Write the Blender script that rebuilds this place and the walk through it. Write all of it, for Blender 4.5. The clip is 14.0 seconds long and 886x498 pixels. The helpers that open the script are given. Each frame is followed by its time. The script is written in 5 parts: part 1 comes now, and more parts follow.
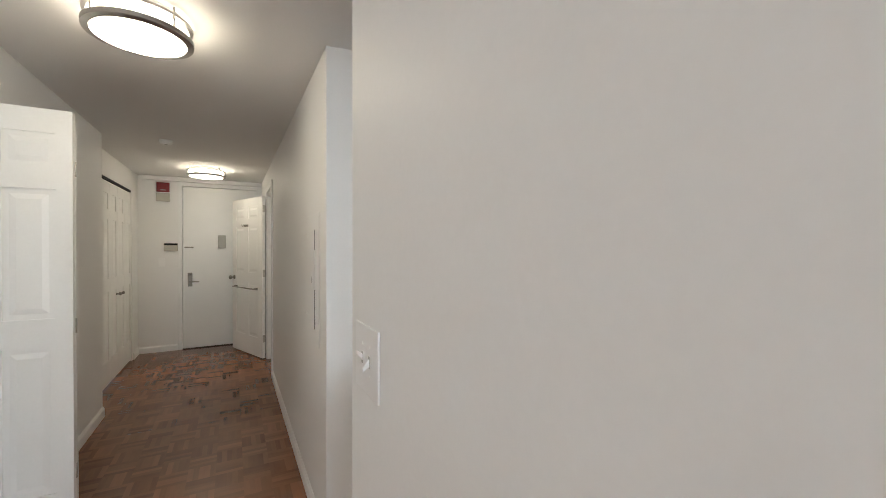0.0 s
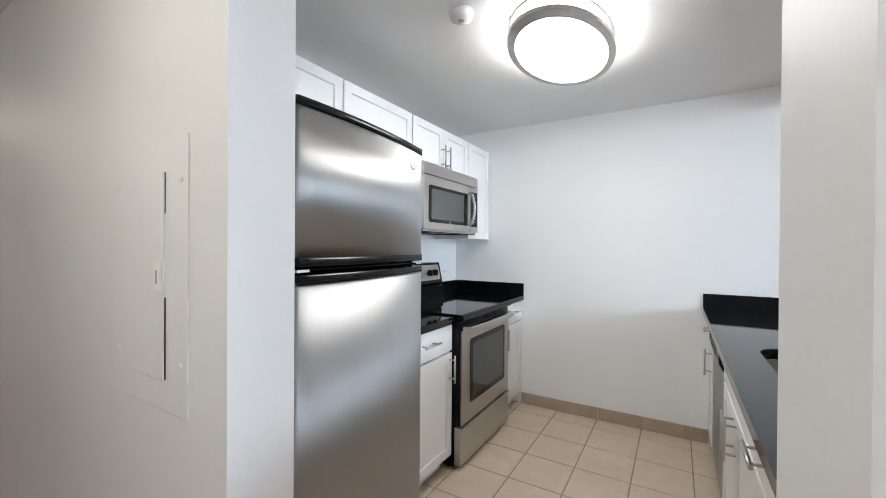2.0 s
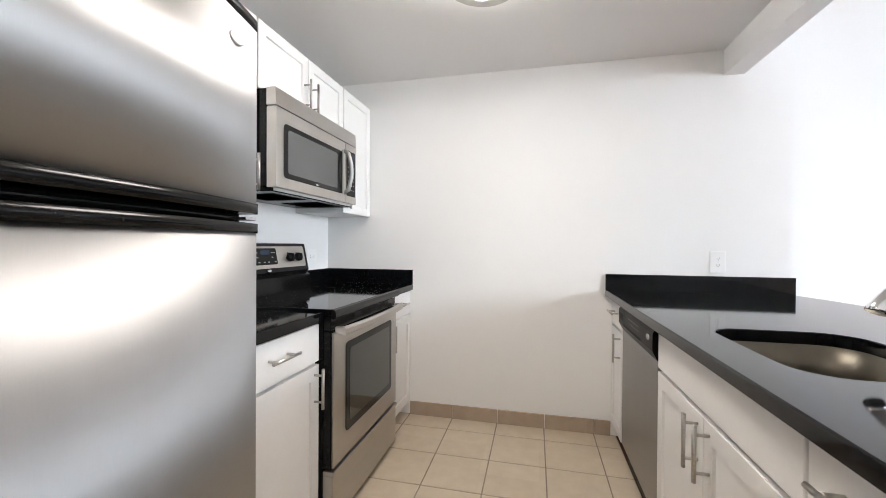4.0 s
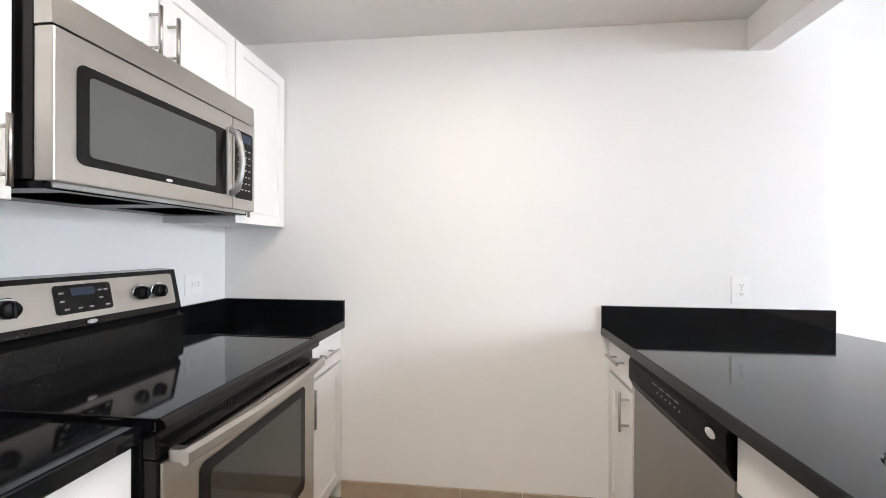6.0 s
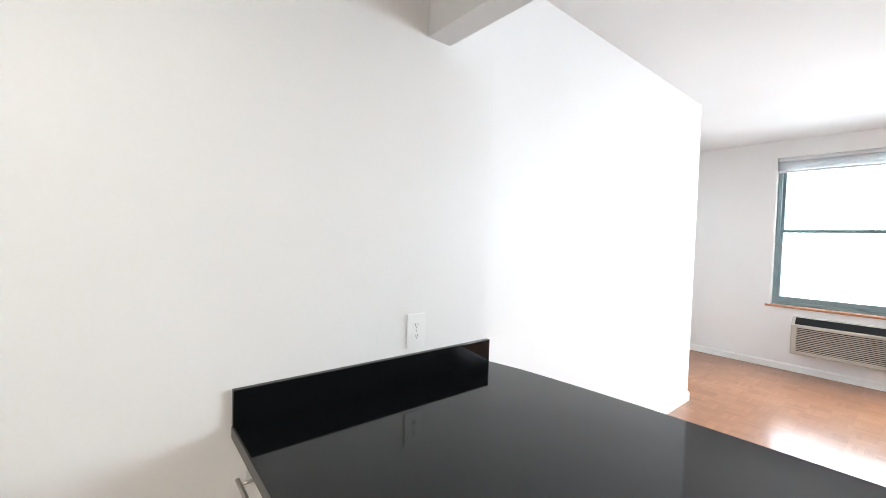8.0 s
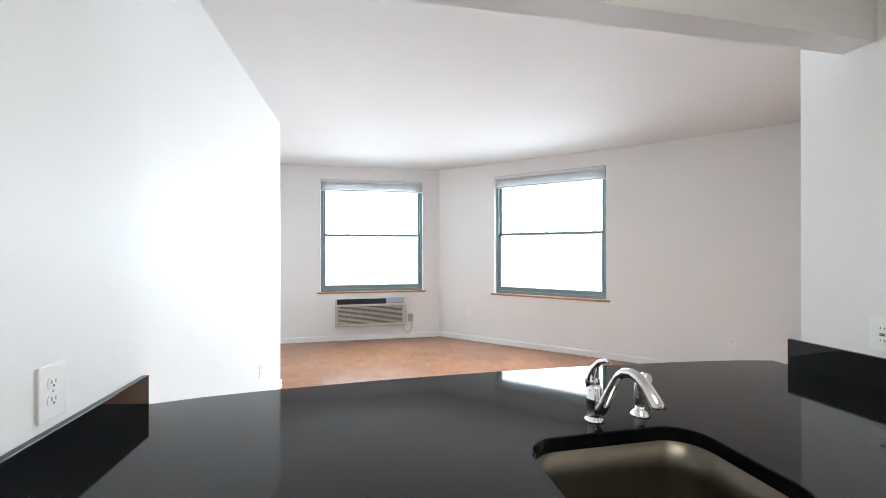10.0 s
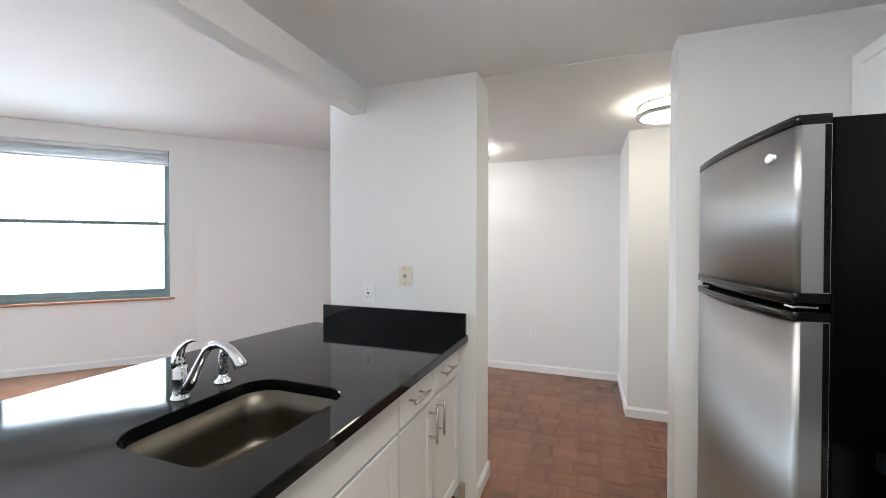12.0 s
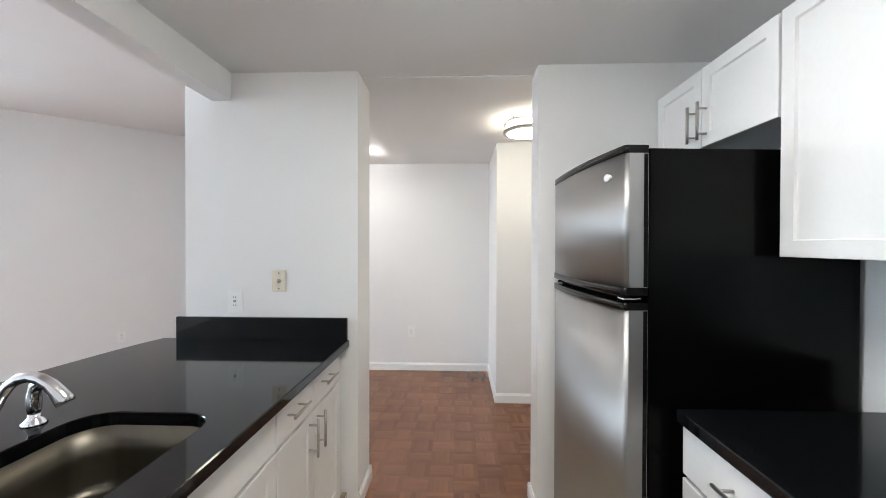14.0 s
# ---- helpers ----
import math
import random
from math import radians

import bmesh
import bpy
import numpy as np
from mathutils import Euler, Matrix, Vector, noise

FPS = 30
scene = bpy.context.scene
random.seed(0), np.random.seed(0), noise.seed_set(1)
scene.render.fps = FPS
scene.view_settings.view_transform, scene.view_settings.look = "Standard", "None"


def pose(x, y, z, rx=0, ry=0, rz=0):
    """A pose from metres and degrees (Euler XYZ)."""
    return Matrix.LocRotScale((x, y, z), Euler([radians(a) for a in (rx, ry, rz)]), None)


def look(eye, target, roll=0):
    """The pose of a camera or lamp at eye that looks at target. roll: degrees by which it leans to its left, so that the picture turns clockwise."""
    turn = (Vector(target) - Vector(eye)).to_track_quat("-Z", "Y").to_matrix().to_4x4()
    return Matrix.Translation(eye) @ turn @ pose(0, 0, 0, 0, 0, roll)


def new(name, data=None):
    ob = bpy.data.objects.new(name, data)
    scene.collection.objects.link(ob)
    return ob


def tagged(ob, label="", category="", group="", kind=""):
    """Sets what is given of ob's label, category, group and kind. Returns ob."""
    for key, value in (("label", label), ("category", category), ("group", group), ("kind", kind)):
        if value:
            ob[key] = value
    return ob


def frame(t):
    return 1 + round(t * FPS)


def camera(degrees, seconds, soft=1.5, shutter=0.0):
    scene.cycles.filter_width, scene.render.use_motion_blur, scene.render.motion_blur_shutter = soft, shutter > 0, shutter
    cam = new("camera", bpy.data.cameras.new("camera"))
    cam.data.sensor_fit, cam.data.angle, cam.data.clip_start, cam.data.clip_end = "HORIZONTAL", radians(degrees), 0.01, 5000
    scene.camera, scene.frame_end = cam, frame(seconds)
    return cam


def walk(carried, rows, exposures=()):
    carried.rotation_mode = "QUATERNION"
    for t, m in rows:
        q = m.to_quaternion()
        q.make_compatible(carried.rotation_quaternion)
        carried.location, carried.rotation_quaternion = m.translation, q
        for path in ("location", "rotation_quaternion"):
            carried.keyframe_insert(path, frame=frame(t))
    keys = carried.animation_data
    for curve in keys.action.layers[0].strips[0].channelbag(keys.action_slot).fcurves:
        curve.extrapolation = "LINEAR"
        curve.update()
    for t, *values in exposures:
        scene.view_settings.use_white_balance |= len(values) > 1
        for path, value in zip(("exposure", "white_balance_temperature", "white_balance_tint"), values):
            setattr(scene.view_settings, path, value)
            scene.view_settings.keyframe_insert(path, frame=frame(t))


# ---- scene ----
cam = camera(97.0, 14.0, 0.75)
PATH = [
    (0, (2.79, -3.098, 1.418), (1.028, -2.151, 1.405), 0.1),
    (0.5, (2.492, -3.262, 1.418), (0.871, -2.089, 1.404), 0.2),
    (1, (2.16, -3.255, 1.427), (0.675, -1.915, 1.415), 0.2),
    (1.5, (1.913, -3.246, 1.379), (0.626, -1.715, 1.371), 0.4),
    (2, (1.772, -3.205, 1.322), (0.747, -1.488, 1.31), 0.4),
    (2.5, (1.666, -3.071, 1.236), (0.847, -1.246, 1.221), 0.4),
    (3, (1.604, -2.947, 1.184), (0.936, -1.062, 1.16), 0.3),
    (5.5, (1.382, -2.11, 1.22), (1.098, -0.131, 1.217), 0.4),
    (6, (1.376, -1.947, 1.287), (1.161, 0.042, 1.281), 0.3),
    (6.5, (1.439, -1.725, 1.347), (1.432, 0.274, 1.33), 0.4),
    (7, (1.518, -1.53, 1.385), (1.865, 0.439, 1.355), 0.4),
    (7.5, (1.588, -1.351, 1.419), (2.421, 0.467, 1.37), 1.0),
    (8, (1.687, -1.198, 1.455), (2.956, 0.346, 1.395), 1.8),
    (10.5, (1.414, -0.665, 1.406), (3.186, -1.592, 1.407), -0.5),
    (11, (1.377, -0.641, 1.385), (2.816, -2.029, 1.379), -0.3),
    (11.5, (1.329, -0.589, 1.39), (2.347, -2.311, 1.375), -0.1),
    (12, (1.313, -0.512, 1.411), (2.004, -2.389, 1.388), 0.1),
    (12.5, (1.322, -0.482, 1.426), (1.787, -2.427, 1.404), 0.1),
    (13, (1.332, -0.48, 1.432), (1.631, -2.457, 1.41), 0.0),
    (13.5, (1.338, -0.49, 1.426), (1.505, -2.483, 1.406), 0.1),
    (14, (1.343, -0.5, 1.423), (1.421, -2.498, 1.403), 0.1),
]
walk(cam, [(t, look(eye, target, roll)) for t, eye, target, roll in PATH], [(0.0, 0.02, 6300, 10), (0.5, 0.11, 6100, 10), (1.0, 0.36, 5900, 10), (2.0, 0.47, 5750, 10), (3.0, 0.60, 6050, 13), (6.5, 0.74, 6300, 14), (8.0, 0.55, 6300, 12), (10.5, 0.36, 6100, 10), (12.0, 0.37, 5950, 10), (14.0, 0.45, 5950, 10)])

# ---------------- world and large lights ----------------
world = bpy.data.worlds.new("sky")
scene.world = world
world.use_nodes = True
wn = world.node_tree.nodes
sky = wn.new("ShaderNodeTexSky")
sky.sky_type = "NISHITA"
sky.sun_disc = False
sky.sun_elevation = radians(40)
sky.sun_rotation = radians(200)
wn["Background"].inputs["Strength"].default_value = 0.12
world.node_tree.links.new(sky.outputs[0], wn["Background"].inputs["Color"])


def area_light(name, m, w, h, power, color):
    d = bpy.data.lights.new(name, "AREA")
    d.shape, d.size, d.size_y, d.energy, d.color = "RECTANGLE", w, h, power, color
    d.spread = radians(155)
    ob = new(name, d)
    ob.matrix_world = m
    return ob


DAY = (0.86, 0.95, 1.0)
WARM = (1.0, 0.86, 0.66)
PA, PB, PC = Vector((7.83, -1.95, 0)), Vector((5.87, -4.04, 0)), Vector((4.25, -5.535, 0))
W2 = (PB - PA).normalized()
W2OUT = Vector((-W2.y, W2.x, 0))
if W2OUT.x < 0:
    W2OUT = -W2OUT
W2A, W2B = 0.985, 2.575
w2c = PA + W2 * ((W2A + W2B) / 2) + W2OUT * 0.72 + Vector((0, 0, 1.75))
w1c = Vector((8.55, -0.87, 1.75))
area_light("daylight_window_1", look(w1c, w1c + Vector((-1, 0, -0.62))), 2.8, 2.6, 165, DAY)
area_light("daylight_window_2", look(w2c, w2c - W2OUT + Vector((0, 0, -0.62))), 2.8, 2.6, 165, DAY)



# ---------------- materials ----------------
def mat(name, color, rough=0.5, metal=0.0, coat=0.0, spec=0.5):
    m = bpy.data.materials.new(name)
    m.use_nodes = True
    b = m.node_tree.nodes["Principled BSDF"]
    b.inputs["Base Color"].default_value = (*color, 1)
    b.inputs["Roughness"].default_value = rough
    b.inputs["Metallic"].default_value = metal
    b.inputs["Coat Weight"].default_value = coat
    b.inputs["Specular IOR Level"].default_value = spec
    return m


def vary(m, c1, c2, scale=6.0, fine=120.0, bump=0.05, stretch=(1, 1, 1), rough=None, dist=0.002):
    """Two scales of tone and a fine relief, in object space."""
    nt = m.node_tree
    n, l = nt.nodes, nt.links
    b = n["Principled BSDF"]
    tc = n.new("ShaderNodeTexCoord")
    mp = n.new("ShaderNodeMapping")
    mp.inputs["Scale"].default_value = stretch
    l.new(tc.outputs["Object"], mp.inputs["Vector"])
    big = n.new("ShaderNodeTexNoise")
    big.inputs["Scale"].default_value = scale
    big.inputs["Detail"].default_value = 4
    sm = n.new("ShaderNodeTexNoise")
    sm.inputs["Scale"].default_value = fine
    sm.inputs["Detail"].default_value = 2
    l.new(mp.outputs[0], big.inputs["Vector"])
    l.new(mp.outputs[0], sm.inputs["Vector"])
    ad = n.new("ShaderNodeMath")
    ad.operation = "MULTIPLY_ADD"
    ad.inputs[1].default_value = 0.35
    l.new(sm.outputs["Fac"], ad.inputs[0])
    sc = n.new("ShaderNodeMath")
    sc.operation = "MULTIPLY"
    sc.inputs[1].default_value = 0.65
    l.new(big.outputs["Fac"], sc.inputs[0])
    l.new(sc.outputs[0], ad.inputs[2])
    r = n.new("ShaderNodeValToRGB")
    r.color_ramp.elements[0].position, r.color_ramp.elements[1].position = 0.35, 0.65
    r.color_ramp.elements[0].color, r.color_ramp.elements[1].color = (*c1, 1), (*c2, 1)
    l.new(ad.outputs[0], r.inputs["Fac"])
    l.new(r.outputs[0], b.inputs["Base Color"])
    if bump:
        bp = n.new("ShaderNodeBump")
        bp.inputs["Strength"].default_value = bump
        bp.inputs["Distance"].default_value = dist
        l.new(sm.outputs["Fac"], bp.inputs["Height"])
        l.new(bp.outputs[0], b.inputs["Normal"])
    if rough:
        mr = n.new("ShaderNodeMapRange")
        mr.inputs["To Min"].default_value, mr.inputs["To Max"].default_value = rough
        l.new(ad.outputs[0], mr.inputs["Value"])
        l.new(mr.outputs[0], b.inputs["Roughness"])
    return m


M_WALL = vary(mat("wall_paint", (0.8, 0.79, 0.77), 0.42), (0.85, 0.842, 0.83), (0.875, 0.867, 0.855), 1.5, 90, 0.06, rough=(0.48, 0.58))
M_CEIL = vary(mat("ceiling_paint", (0.8, 0.79, 0.78), 0.85), (0.82, 0.81, 0.80), (0.85, 0.84, 0.83), 1.2, 140, 0.12)
M_TRIM = vary(mat("trim_paint", (0.82, 0.81, 0.79), 0.3), (0.85, 0.845, 0.835), (0.88, 0.875, 0.865), 3, 60, 0.03)
M_DOOR = vary(mat("door_paint", (0.82, 0.81, 0.79), 0.32), (0.83, 0.825, 0.81), (0.86, 0.855, 0.84), 3, 80, 0.04)
M_CAB = vary(mat("cabinet_lacquer", (0.82, 0.8, 0.78), 0.28, coat=0.1), (0.76, 0.747, 0.73), (0.79, 0.777, 0.76), 4, 60, 0.02)
M_BLACK = vary(mat("black_plastic", (0.006, 0.006, 0.006), 0.16, spec=0.2), (0.005, 0.005, 0.005), (0.008, 0.008, 0.008), 8, 200, 0.0)
M_BLACKMAT = vary(mat("black_enamel", (0.002, 0.002, 0.002), 0.24, spec=0.1), (0.0018, 0.0018, 0.0018), (0.003, 0.003, 0.003), 8, 300, 0.05)
M_BLACKSAT = vary(mat("satin_black_panel", (0.004, 0.004, 0.004), 0.36, spec=0.08), (0.0015, 0.0015, 0.0016), (0.0025, 0.0025, 0.0027), 8, 200, 0.02)
M_KNOB = mat("dark_nickel", (0.30, 0.28, 0.25), 0.3, 1.0)
M_GLASSBLK = mat("black_ceramic_glass", (0.006, 0.006, 0.007), 0.06, spec=0.4)
M_CHROME = mat("chrome", (0.82, 0.82, 0.84), 0.07, 1.0)
M_NICKEL = vary(mat("brushed_nickel", (0.62, 0.60, 0.57), 0.3, 1.0), (0.44, 0.42, 0.39), (0.52, 0.50, 0.47), 20, 300, 0.02, stretch=(1, 1, 8))
M_GREEN = vary(mat("window_frame_paint", (0.20, 0.28, 0.29), 0.4), (0.18, 0.26, 0.27), (0.23, 0.31, 0.32), 5, 80, 0.04)
M_SILL = vary(mat("sill_wood", (0.42, 0.2, 0.11), 0.4), (0.36, 0.16, 0.085), (0.47, 0.23, 0.13), 3, 30, 0.05, stretch=(1, 8, 8))
M_ACBODY = vary(mat("aged_beige_plastic", (0.62, 0.58, 0.5), 0.45), (0.47, 0.44, 0.38), (0.53, 0.50, 0.43), 5, 80, 0.03)
M_GROUT = vary(mat("grout", (0.22, 0.18, 0.14), 0.9), (0.25, 0.205, 0.155), (0.32, 0.27, 0.21), 4, 150, 0.2)
M_PLATE = mat("white_plate_plastic", (0.90, 0.895, 0.885), 0.28)
M_PLATEBG = mat("almond_plate_plastic", (0.76, 0.70, 0.56), 0.35)
M_DARK = mat("dark_slot", (0.008, 0.008, 0.009), 0.6, spec=0.2)
M_RED = mat("red_sign_plastic", (0.24, 0.02, 0.025), 0.4)
M_GREY = mat("grey_plastic", (0.45, 0.44, 0.41), 0.45)
M_RUBBER = mat("black_rubber", (0.02, 0.02, 0.02), 0.7)
M_BLIND = vary(mat("blind_slats", (0.72, 0.73, 0.74), 0.5), (0.68, 0.69, 0.70), (0.75, 0.76, 0.77), 6, 80, 0.03)
M_PRINT = mat("white_print", (0.30, 0.30, 0.30), 0.5)
M_DISPLAY = mat("display_glass", (0.02, 0.035, 0.07), 0.1)
M_BADGE = mat("silver_badge", (0.75, 0.75, 0.76), 0.25, 0.6)

# brushed stainless steel, grain along one axis
def steel(name, stretch, c1=(0.47, 0.45, 0.42), c2=(0.51, 0.49, 0.46), rough=(0.30, 0.37)):
    m = mat(name, c1, 0.28, 1.0)
    return vary(m, c1, c2, 2.0, 160, 0.03, stretch=stretch, rough=rough, dist=0.0004)


M_STEEL_Y = steel("stainless_horizontal_grain", (1, 0.25, 14))
M_STEEL_Z = steel("stainless_vertical_grain", (1, 5, 0.2), (0.39, 0.387, 0.383), (0.41, 0.407, 0.403), (0.48, 0.51))
sn = M_STEEL_Z.node_tree
sn.nodes["Bump"].inputs["Strength"].default_value = 0.008
tg = sn.nodes.new("ShaderNodeTangent")
tg.direction_type, tg.axis = "RADIAL", "Z"
sn.links.new(tg.outputs[0], sn.nodes["Principled BSDF"].inputs["Tangent"])
sn.nodes["Principled BSDF"].inputs["Anisotropic"].default_value = 0.6
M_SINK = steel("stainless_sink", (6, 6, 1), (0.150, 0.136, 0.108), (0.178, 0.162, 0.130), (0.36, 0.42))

# polished black granite with fine pale flecks
M_GRANITE = mat("black_granite", (0.005, 0.005, 0.006), 0.055, spec=0.30)
nt = M_GRANITE.node_tree
tc = nt.nodes.new("ShaderNodeTexCoord")
vo = nt.nodes.new("ShaderNodeTexVoronoi")
vo.inputs["Scale"].default_value = 330
nt.links.new(tc.outputs["Object"], vo.inputs["Vector"])
rp = nt.nodes.new("ShaderNodeValToRGB")
rp.color_ramp.elements[0].position, rp.color_ramp.elements[0].color = 0.06, (0.10, 0.115, 0.14, 1)
rp.color_ramp.elements[1].position, rp.color_ramp.elements[1].color = 0.16, (0.004, 0.0045, 0.005, 1)
nt.links.new(vo.outputs["Distance"], rp.inputs["Fac"])
nt.links.new(rp.outputs[0], nt.nodes["Principled BSDF"].inputs["Base Color"])
ns = nt.nodes.new("ShaderNodeTexNoise")
ns.inputs["Scale"].default_value = 260
bp = nt.nodes.new("ShaderNodeBump")
bp.inputs["Strength"].default_value, bp.inputs["Distance"].default_value = 0.05, 0.0004
nt.links.new(tc.outputs["Object"], ns.inputs["Vector"])
nt.links.new(ns.outputs["Fac"], bp.inputs["Height"])
nt.links.new(bp.outputs[0], nt.nodes["Principled BSDF"].inputs["Normal"])


def piece_material(name, dark, light, rough, grain, island, stretch, coat=0.0, cell_size=0.152, spread=0.18, relief=0.15, grainy=0.45, lo=0.3):
    """Floor pieces: every piece takes its own tone between dark and light, with a grain."""
    m = mat(name, dark, rough, coat=coat)
    nt = m.node_tree
    n, l = nt.nodes, nt.links
    ge = n.new("ShaderNodeNewGeometry")
    tc = n.new("ShaderNodeTexCoord")
    mp = n.new("ShaderNodeMapping")
    mp.inputs["Scale"].default_value = stretch
    l.new(ge.outputs["Position"], mp.inputs["Vector"])
    no = n.new("ShaderNodeTexNoise")
    no.inputs["Scale"].default_value, no.inputs["Detail"].default_value = grain, 5
    l.new(mp.outputs[0], no.inputs["Vector"])
    big = n.new("ShaderNodeTexNoise")
    big.inputs["Scale"].default_value, big.inputs["Detail"].default_value = 1.3, 3
    l.new(ge.outputs["Position"], big.inputs["Vector"])
    a = n.new("ShaderNodeMath")
    a.operation = "MULTIPLY_ADD"
    a.inputs[1].default_value = island
    l.new(ge.outputs["Random Per Island"], a.inputs[0])
    s = n.new("ShaderNodeMath")
    s.operation = "MULTIPLY_ADD"
    s.inputs[1].default_value = spread
    cell = n.new("ShaderNodeVectorMath")
    cell.operation = "SNAP"
    cell.inputs[1].default_value = (cell_size, cell_size, 10)
    off = n.new("ShaderNodeVectorMath")
    off.inputs[1].default_value = (0.0, 0.0, 5.0)
    l.new(ge.outputs["Position"], off.inputs[0])
    l.new(off.outputs[0], cell.inputs[0])
    wh = n.new("ShaderNodeTexWhiteNoise")
    wh.noise_dimensions = "2D"
    l.new(cell.outputs[0], wh.inputs["Vector"])
    l.new(wh.outputs["Value"], s.inputs[0])
    l.new(s.outputs[0], a.inputs[2])
    g = n.new("ShaderNodeMath")
    g.operation = "MULTIPLY"
    g.inputs[1].default_value = grainy
    l.new(no.outputs["Fac"], g.inputs[0])
    g2 = n.new("ShaderNodeMath")
    g2.operation = "MULTIPLY_ADD"
    g2.inputs[1].default_value = 0.35
    l.new(big.outputs["Fac"], g2.inputs[0])
    l.new(g.outputs[0], g2.inputs[2])
    l.new(g2.outputs[0], s.inputs[2])
    r = n.new("ShaderNodeValToRGB")
    r.color_ramp.elements[0].position, r.color_ramp.elements[1].position = lo, lo + 0.65
    r.color_ramp.elements[0].color, r.color_ramp.elements[1].color = (*dark, 1), (*light, 1)
    l.new(a.outputs[0], r.inputs["Fac"])
    l.new(r.outputs[0], n["Principled BSDF"].inputs["Base Color"])
    mr = n.new("ShaderNodeMapRange")
    mr.inputs["To Min"].default_value, mr.inputs["To Max"].default_value = rough - 0.06, rough + 0.1
    l.new(big.outputs["Fac"], mr.inputs["Value"])
    l.new(mr.outputs[0], n["Principled BSDF"].inputs["Roughness"])
    if relief:
        b2 = n.new("ShaderNodeBump")
        b2.inputs["Strength"].default_value, b2.inputs["Distance"].default_value = relief, 0.0008
        l.new(no.outputs["Fac"], b2.inputs["Height"])
        l.new(b2.outputs[0], n["Principled BSDF"].inputs["Normal"])
    return m


M_PARQX = piece_material("parquet_oak_lengthwise", (0.082, 0.028, 0.012), (0.41, 0.172, 0.076), 0.21, 34, 0.19, (0.16, 1, 1), spread=0.12, relief=0.0, grainy=0.18, lo=0.19)
M_PARQY = piece_material("parquet_oak_crosswise", (0.082, 0.028, 0.012), (0.41, 0.172, 0.076), 0.21, 34, 0.19, (1, 0.16, 1), spread=0.12, relief=0.0, grainy=0.18, lo=0.19)
# paler, flatter copies of the oak: the living room's brightness put into the colour
WINDOW_LIT = dict(spread=0.09, relief=0.0, grainy=0.14, lo=0.15)
M_LITX = piece_material("window_lit_parquet_lengthwise", (0.23, 0.098, 0.050), (0.50, 0.245, 0.128), 0.20, 34, 0.09, (0.16, 1, 1), **WINDOW_LIT)
M_LITY = piece_material("window_lit_parquet_crosswise", (0.23, 0.098, 0.050), (0.50, 0.245, 0.128), 0.20, 34, 0.09, (1, 0.16, 1), **WINDOW_LIT)
M_TILE = piece_material("beige_floor_tile", (0.50, 0.41, 0.30), (0.70, 0.60, 0.47), 0.34, 14, 0.0, (1, 1, 1), cell_size=0.305)
M_BTILE = piece_material("beige_base_tile", (0.36, 0.275, 0.20), (0.52, 0.42, 0.32), 0.38, 14, 0.0, (1, 1, 1))
M_SUB = mat("subfloor", (0.10, 0.045, 0.025), 0.7)


def emit(name, color, strength):
    m = mat(name, color, 0.4)
    b = m.node_tree.nodes["Principled BSDF"]
    b.inputs["Emission Color"].default_value = (*color, 1)
    b.inputs["Emission Strength"].default_value = strength
    return m


M_DIFF = emit("lit_diffuser", (1.0, 0.93, 0.82), 18.0)
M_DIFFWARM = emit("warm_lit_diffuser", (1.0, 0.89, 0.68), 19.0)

M_GLASS = bpy.data.materials.new("window_glass")
M_GLASS.use_nodes = True
gn = M_GLASS.node_tree.nodes["Principled BSDF"]
gn.inputs["Base Color"].default_value = (0.95, 0.98, 0.97, 1)
gn.inputs["Roughness"].default_value = 0.02
gn.inputs["Transmission Weight"].default_value = 1.0
gn.inputs["IOR"].default_value = 1.45


# ---------------- mesh helpers ----------------
def box(bm, x0, x1, y0, y1, z0, z1, bev=0.0, seg=2):
    x0, x1, y0, y1, z0, z1 = min(x0, x1), max(x0, x1), min(y0, y1), max(y0, y1), min(z0, z1), max(z0, z1)
    v = [bm.verts.new(p) for p in ((x0, y0, z0), (x1, y0, z0), (x1, y1, z0), (x0, y1, z0), (x0, y0, z1), (x1, y0, z1), (x1, y1, z1), (x0, y1, z1))]
    f = [bm.faces.new([v[i] for i in q]) for q in ((3, 2, 1, 0), (4, 5, 6, 7), (0, 1, 5, 4), (1, 2, 6, 5), (2, 3, 7, 6), (3, 0, 4, 7))]
    if bev:
        es = list({e for q in f for e in q.edges})
        bmesh.ops.bevel(bm, geom=es, offset=bev, segments=seg, affect="EDGES", profile=0.6)
    return bm


def tube(bm, pts, radii, n=12, cap=True):
    """A round tube through pts with a radius at each."""
    pts = [Vector(p) for p in pts]
    if not hasattr(radii, "__len__"):
        radii = [radii] * len(pts)
    rings = []
    up = None
    for i, p in enumerate(pts):
        d = (pts[min(i + 1, len(pts) - 1)] - pts[max(i - 1, 0)]).normalized()
        if up is None:
            up = d.orthogonal().normalized()
        a = (up - d * up.dot(d)).normalized()
        b = d.cross(a)
        up = a
        rings.append([bm.verts.new(p + (a * math.cos(k * 2 * math.pi / n) + b * math.sin(k * 2 * math.pi / n)) * radii[i]) for k in range(n)])
    for r, s in zip(rings, rings[1:]):
        for k in range(n):
            f = bm.faces.new((r[k], r[(k + 1) % n], s[(k + 1) % n], s[k]))
            f.smooth = True
    if cap:
        bm.faces.new(list(reversed(rings[0])))
        bm.faces.new(rings[-1])
    return bm


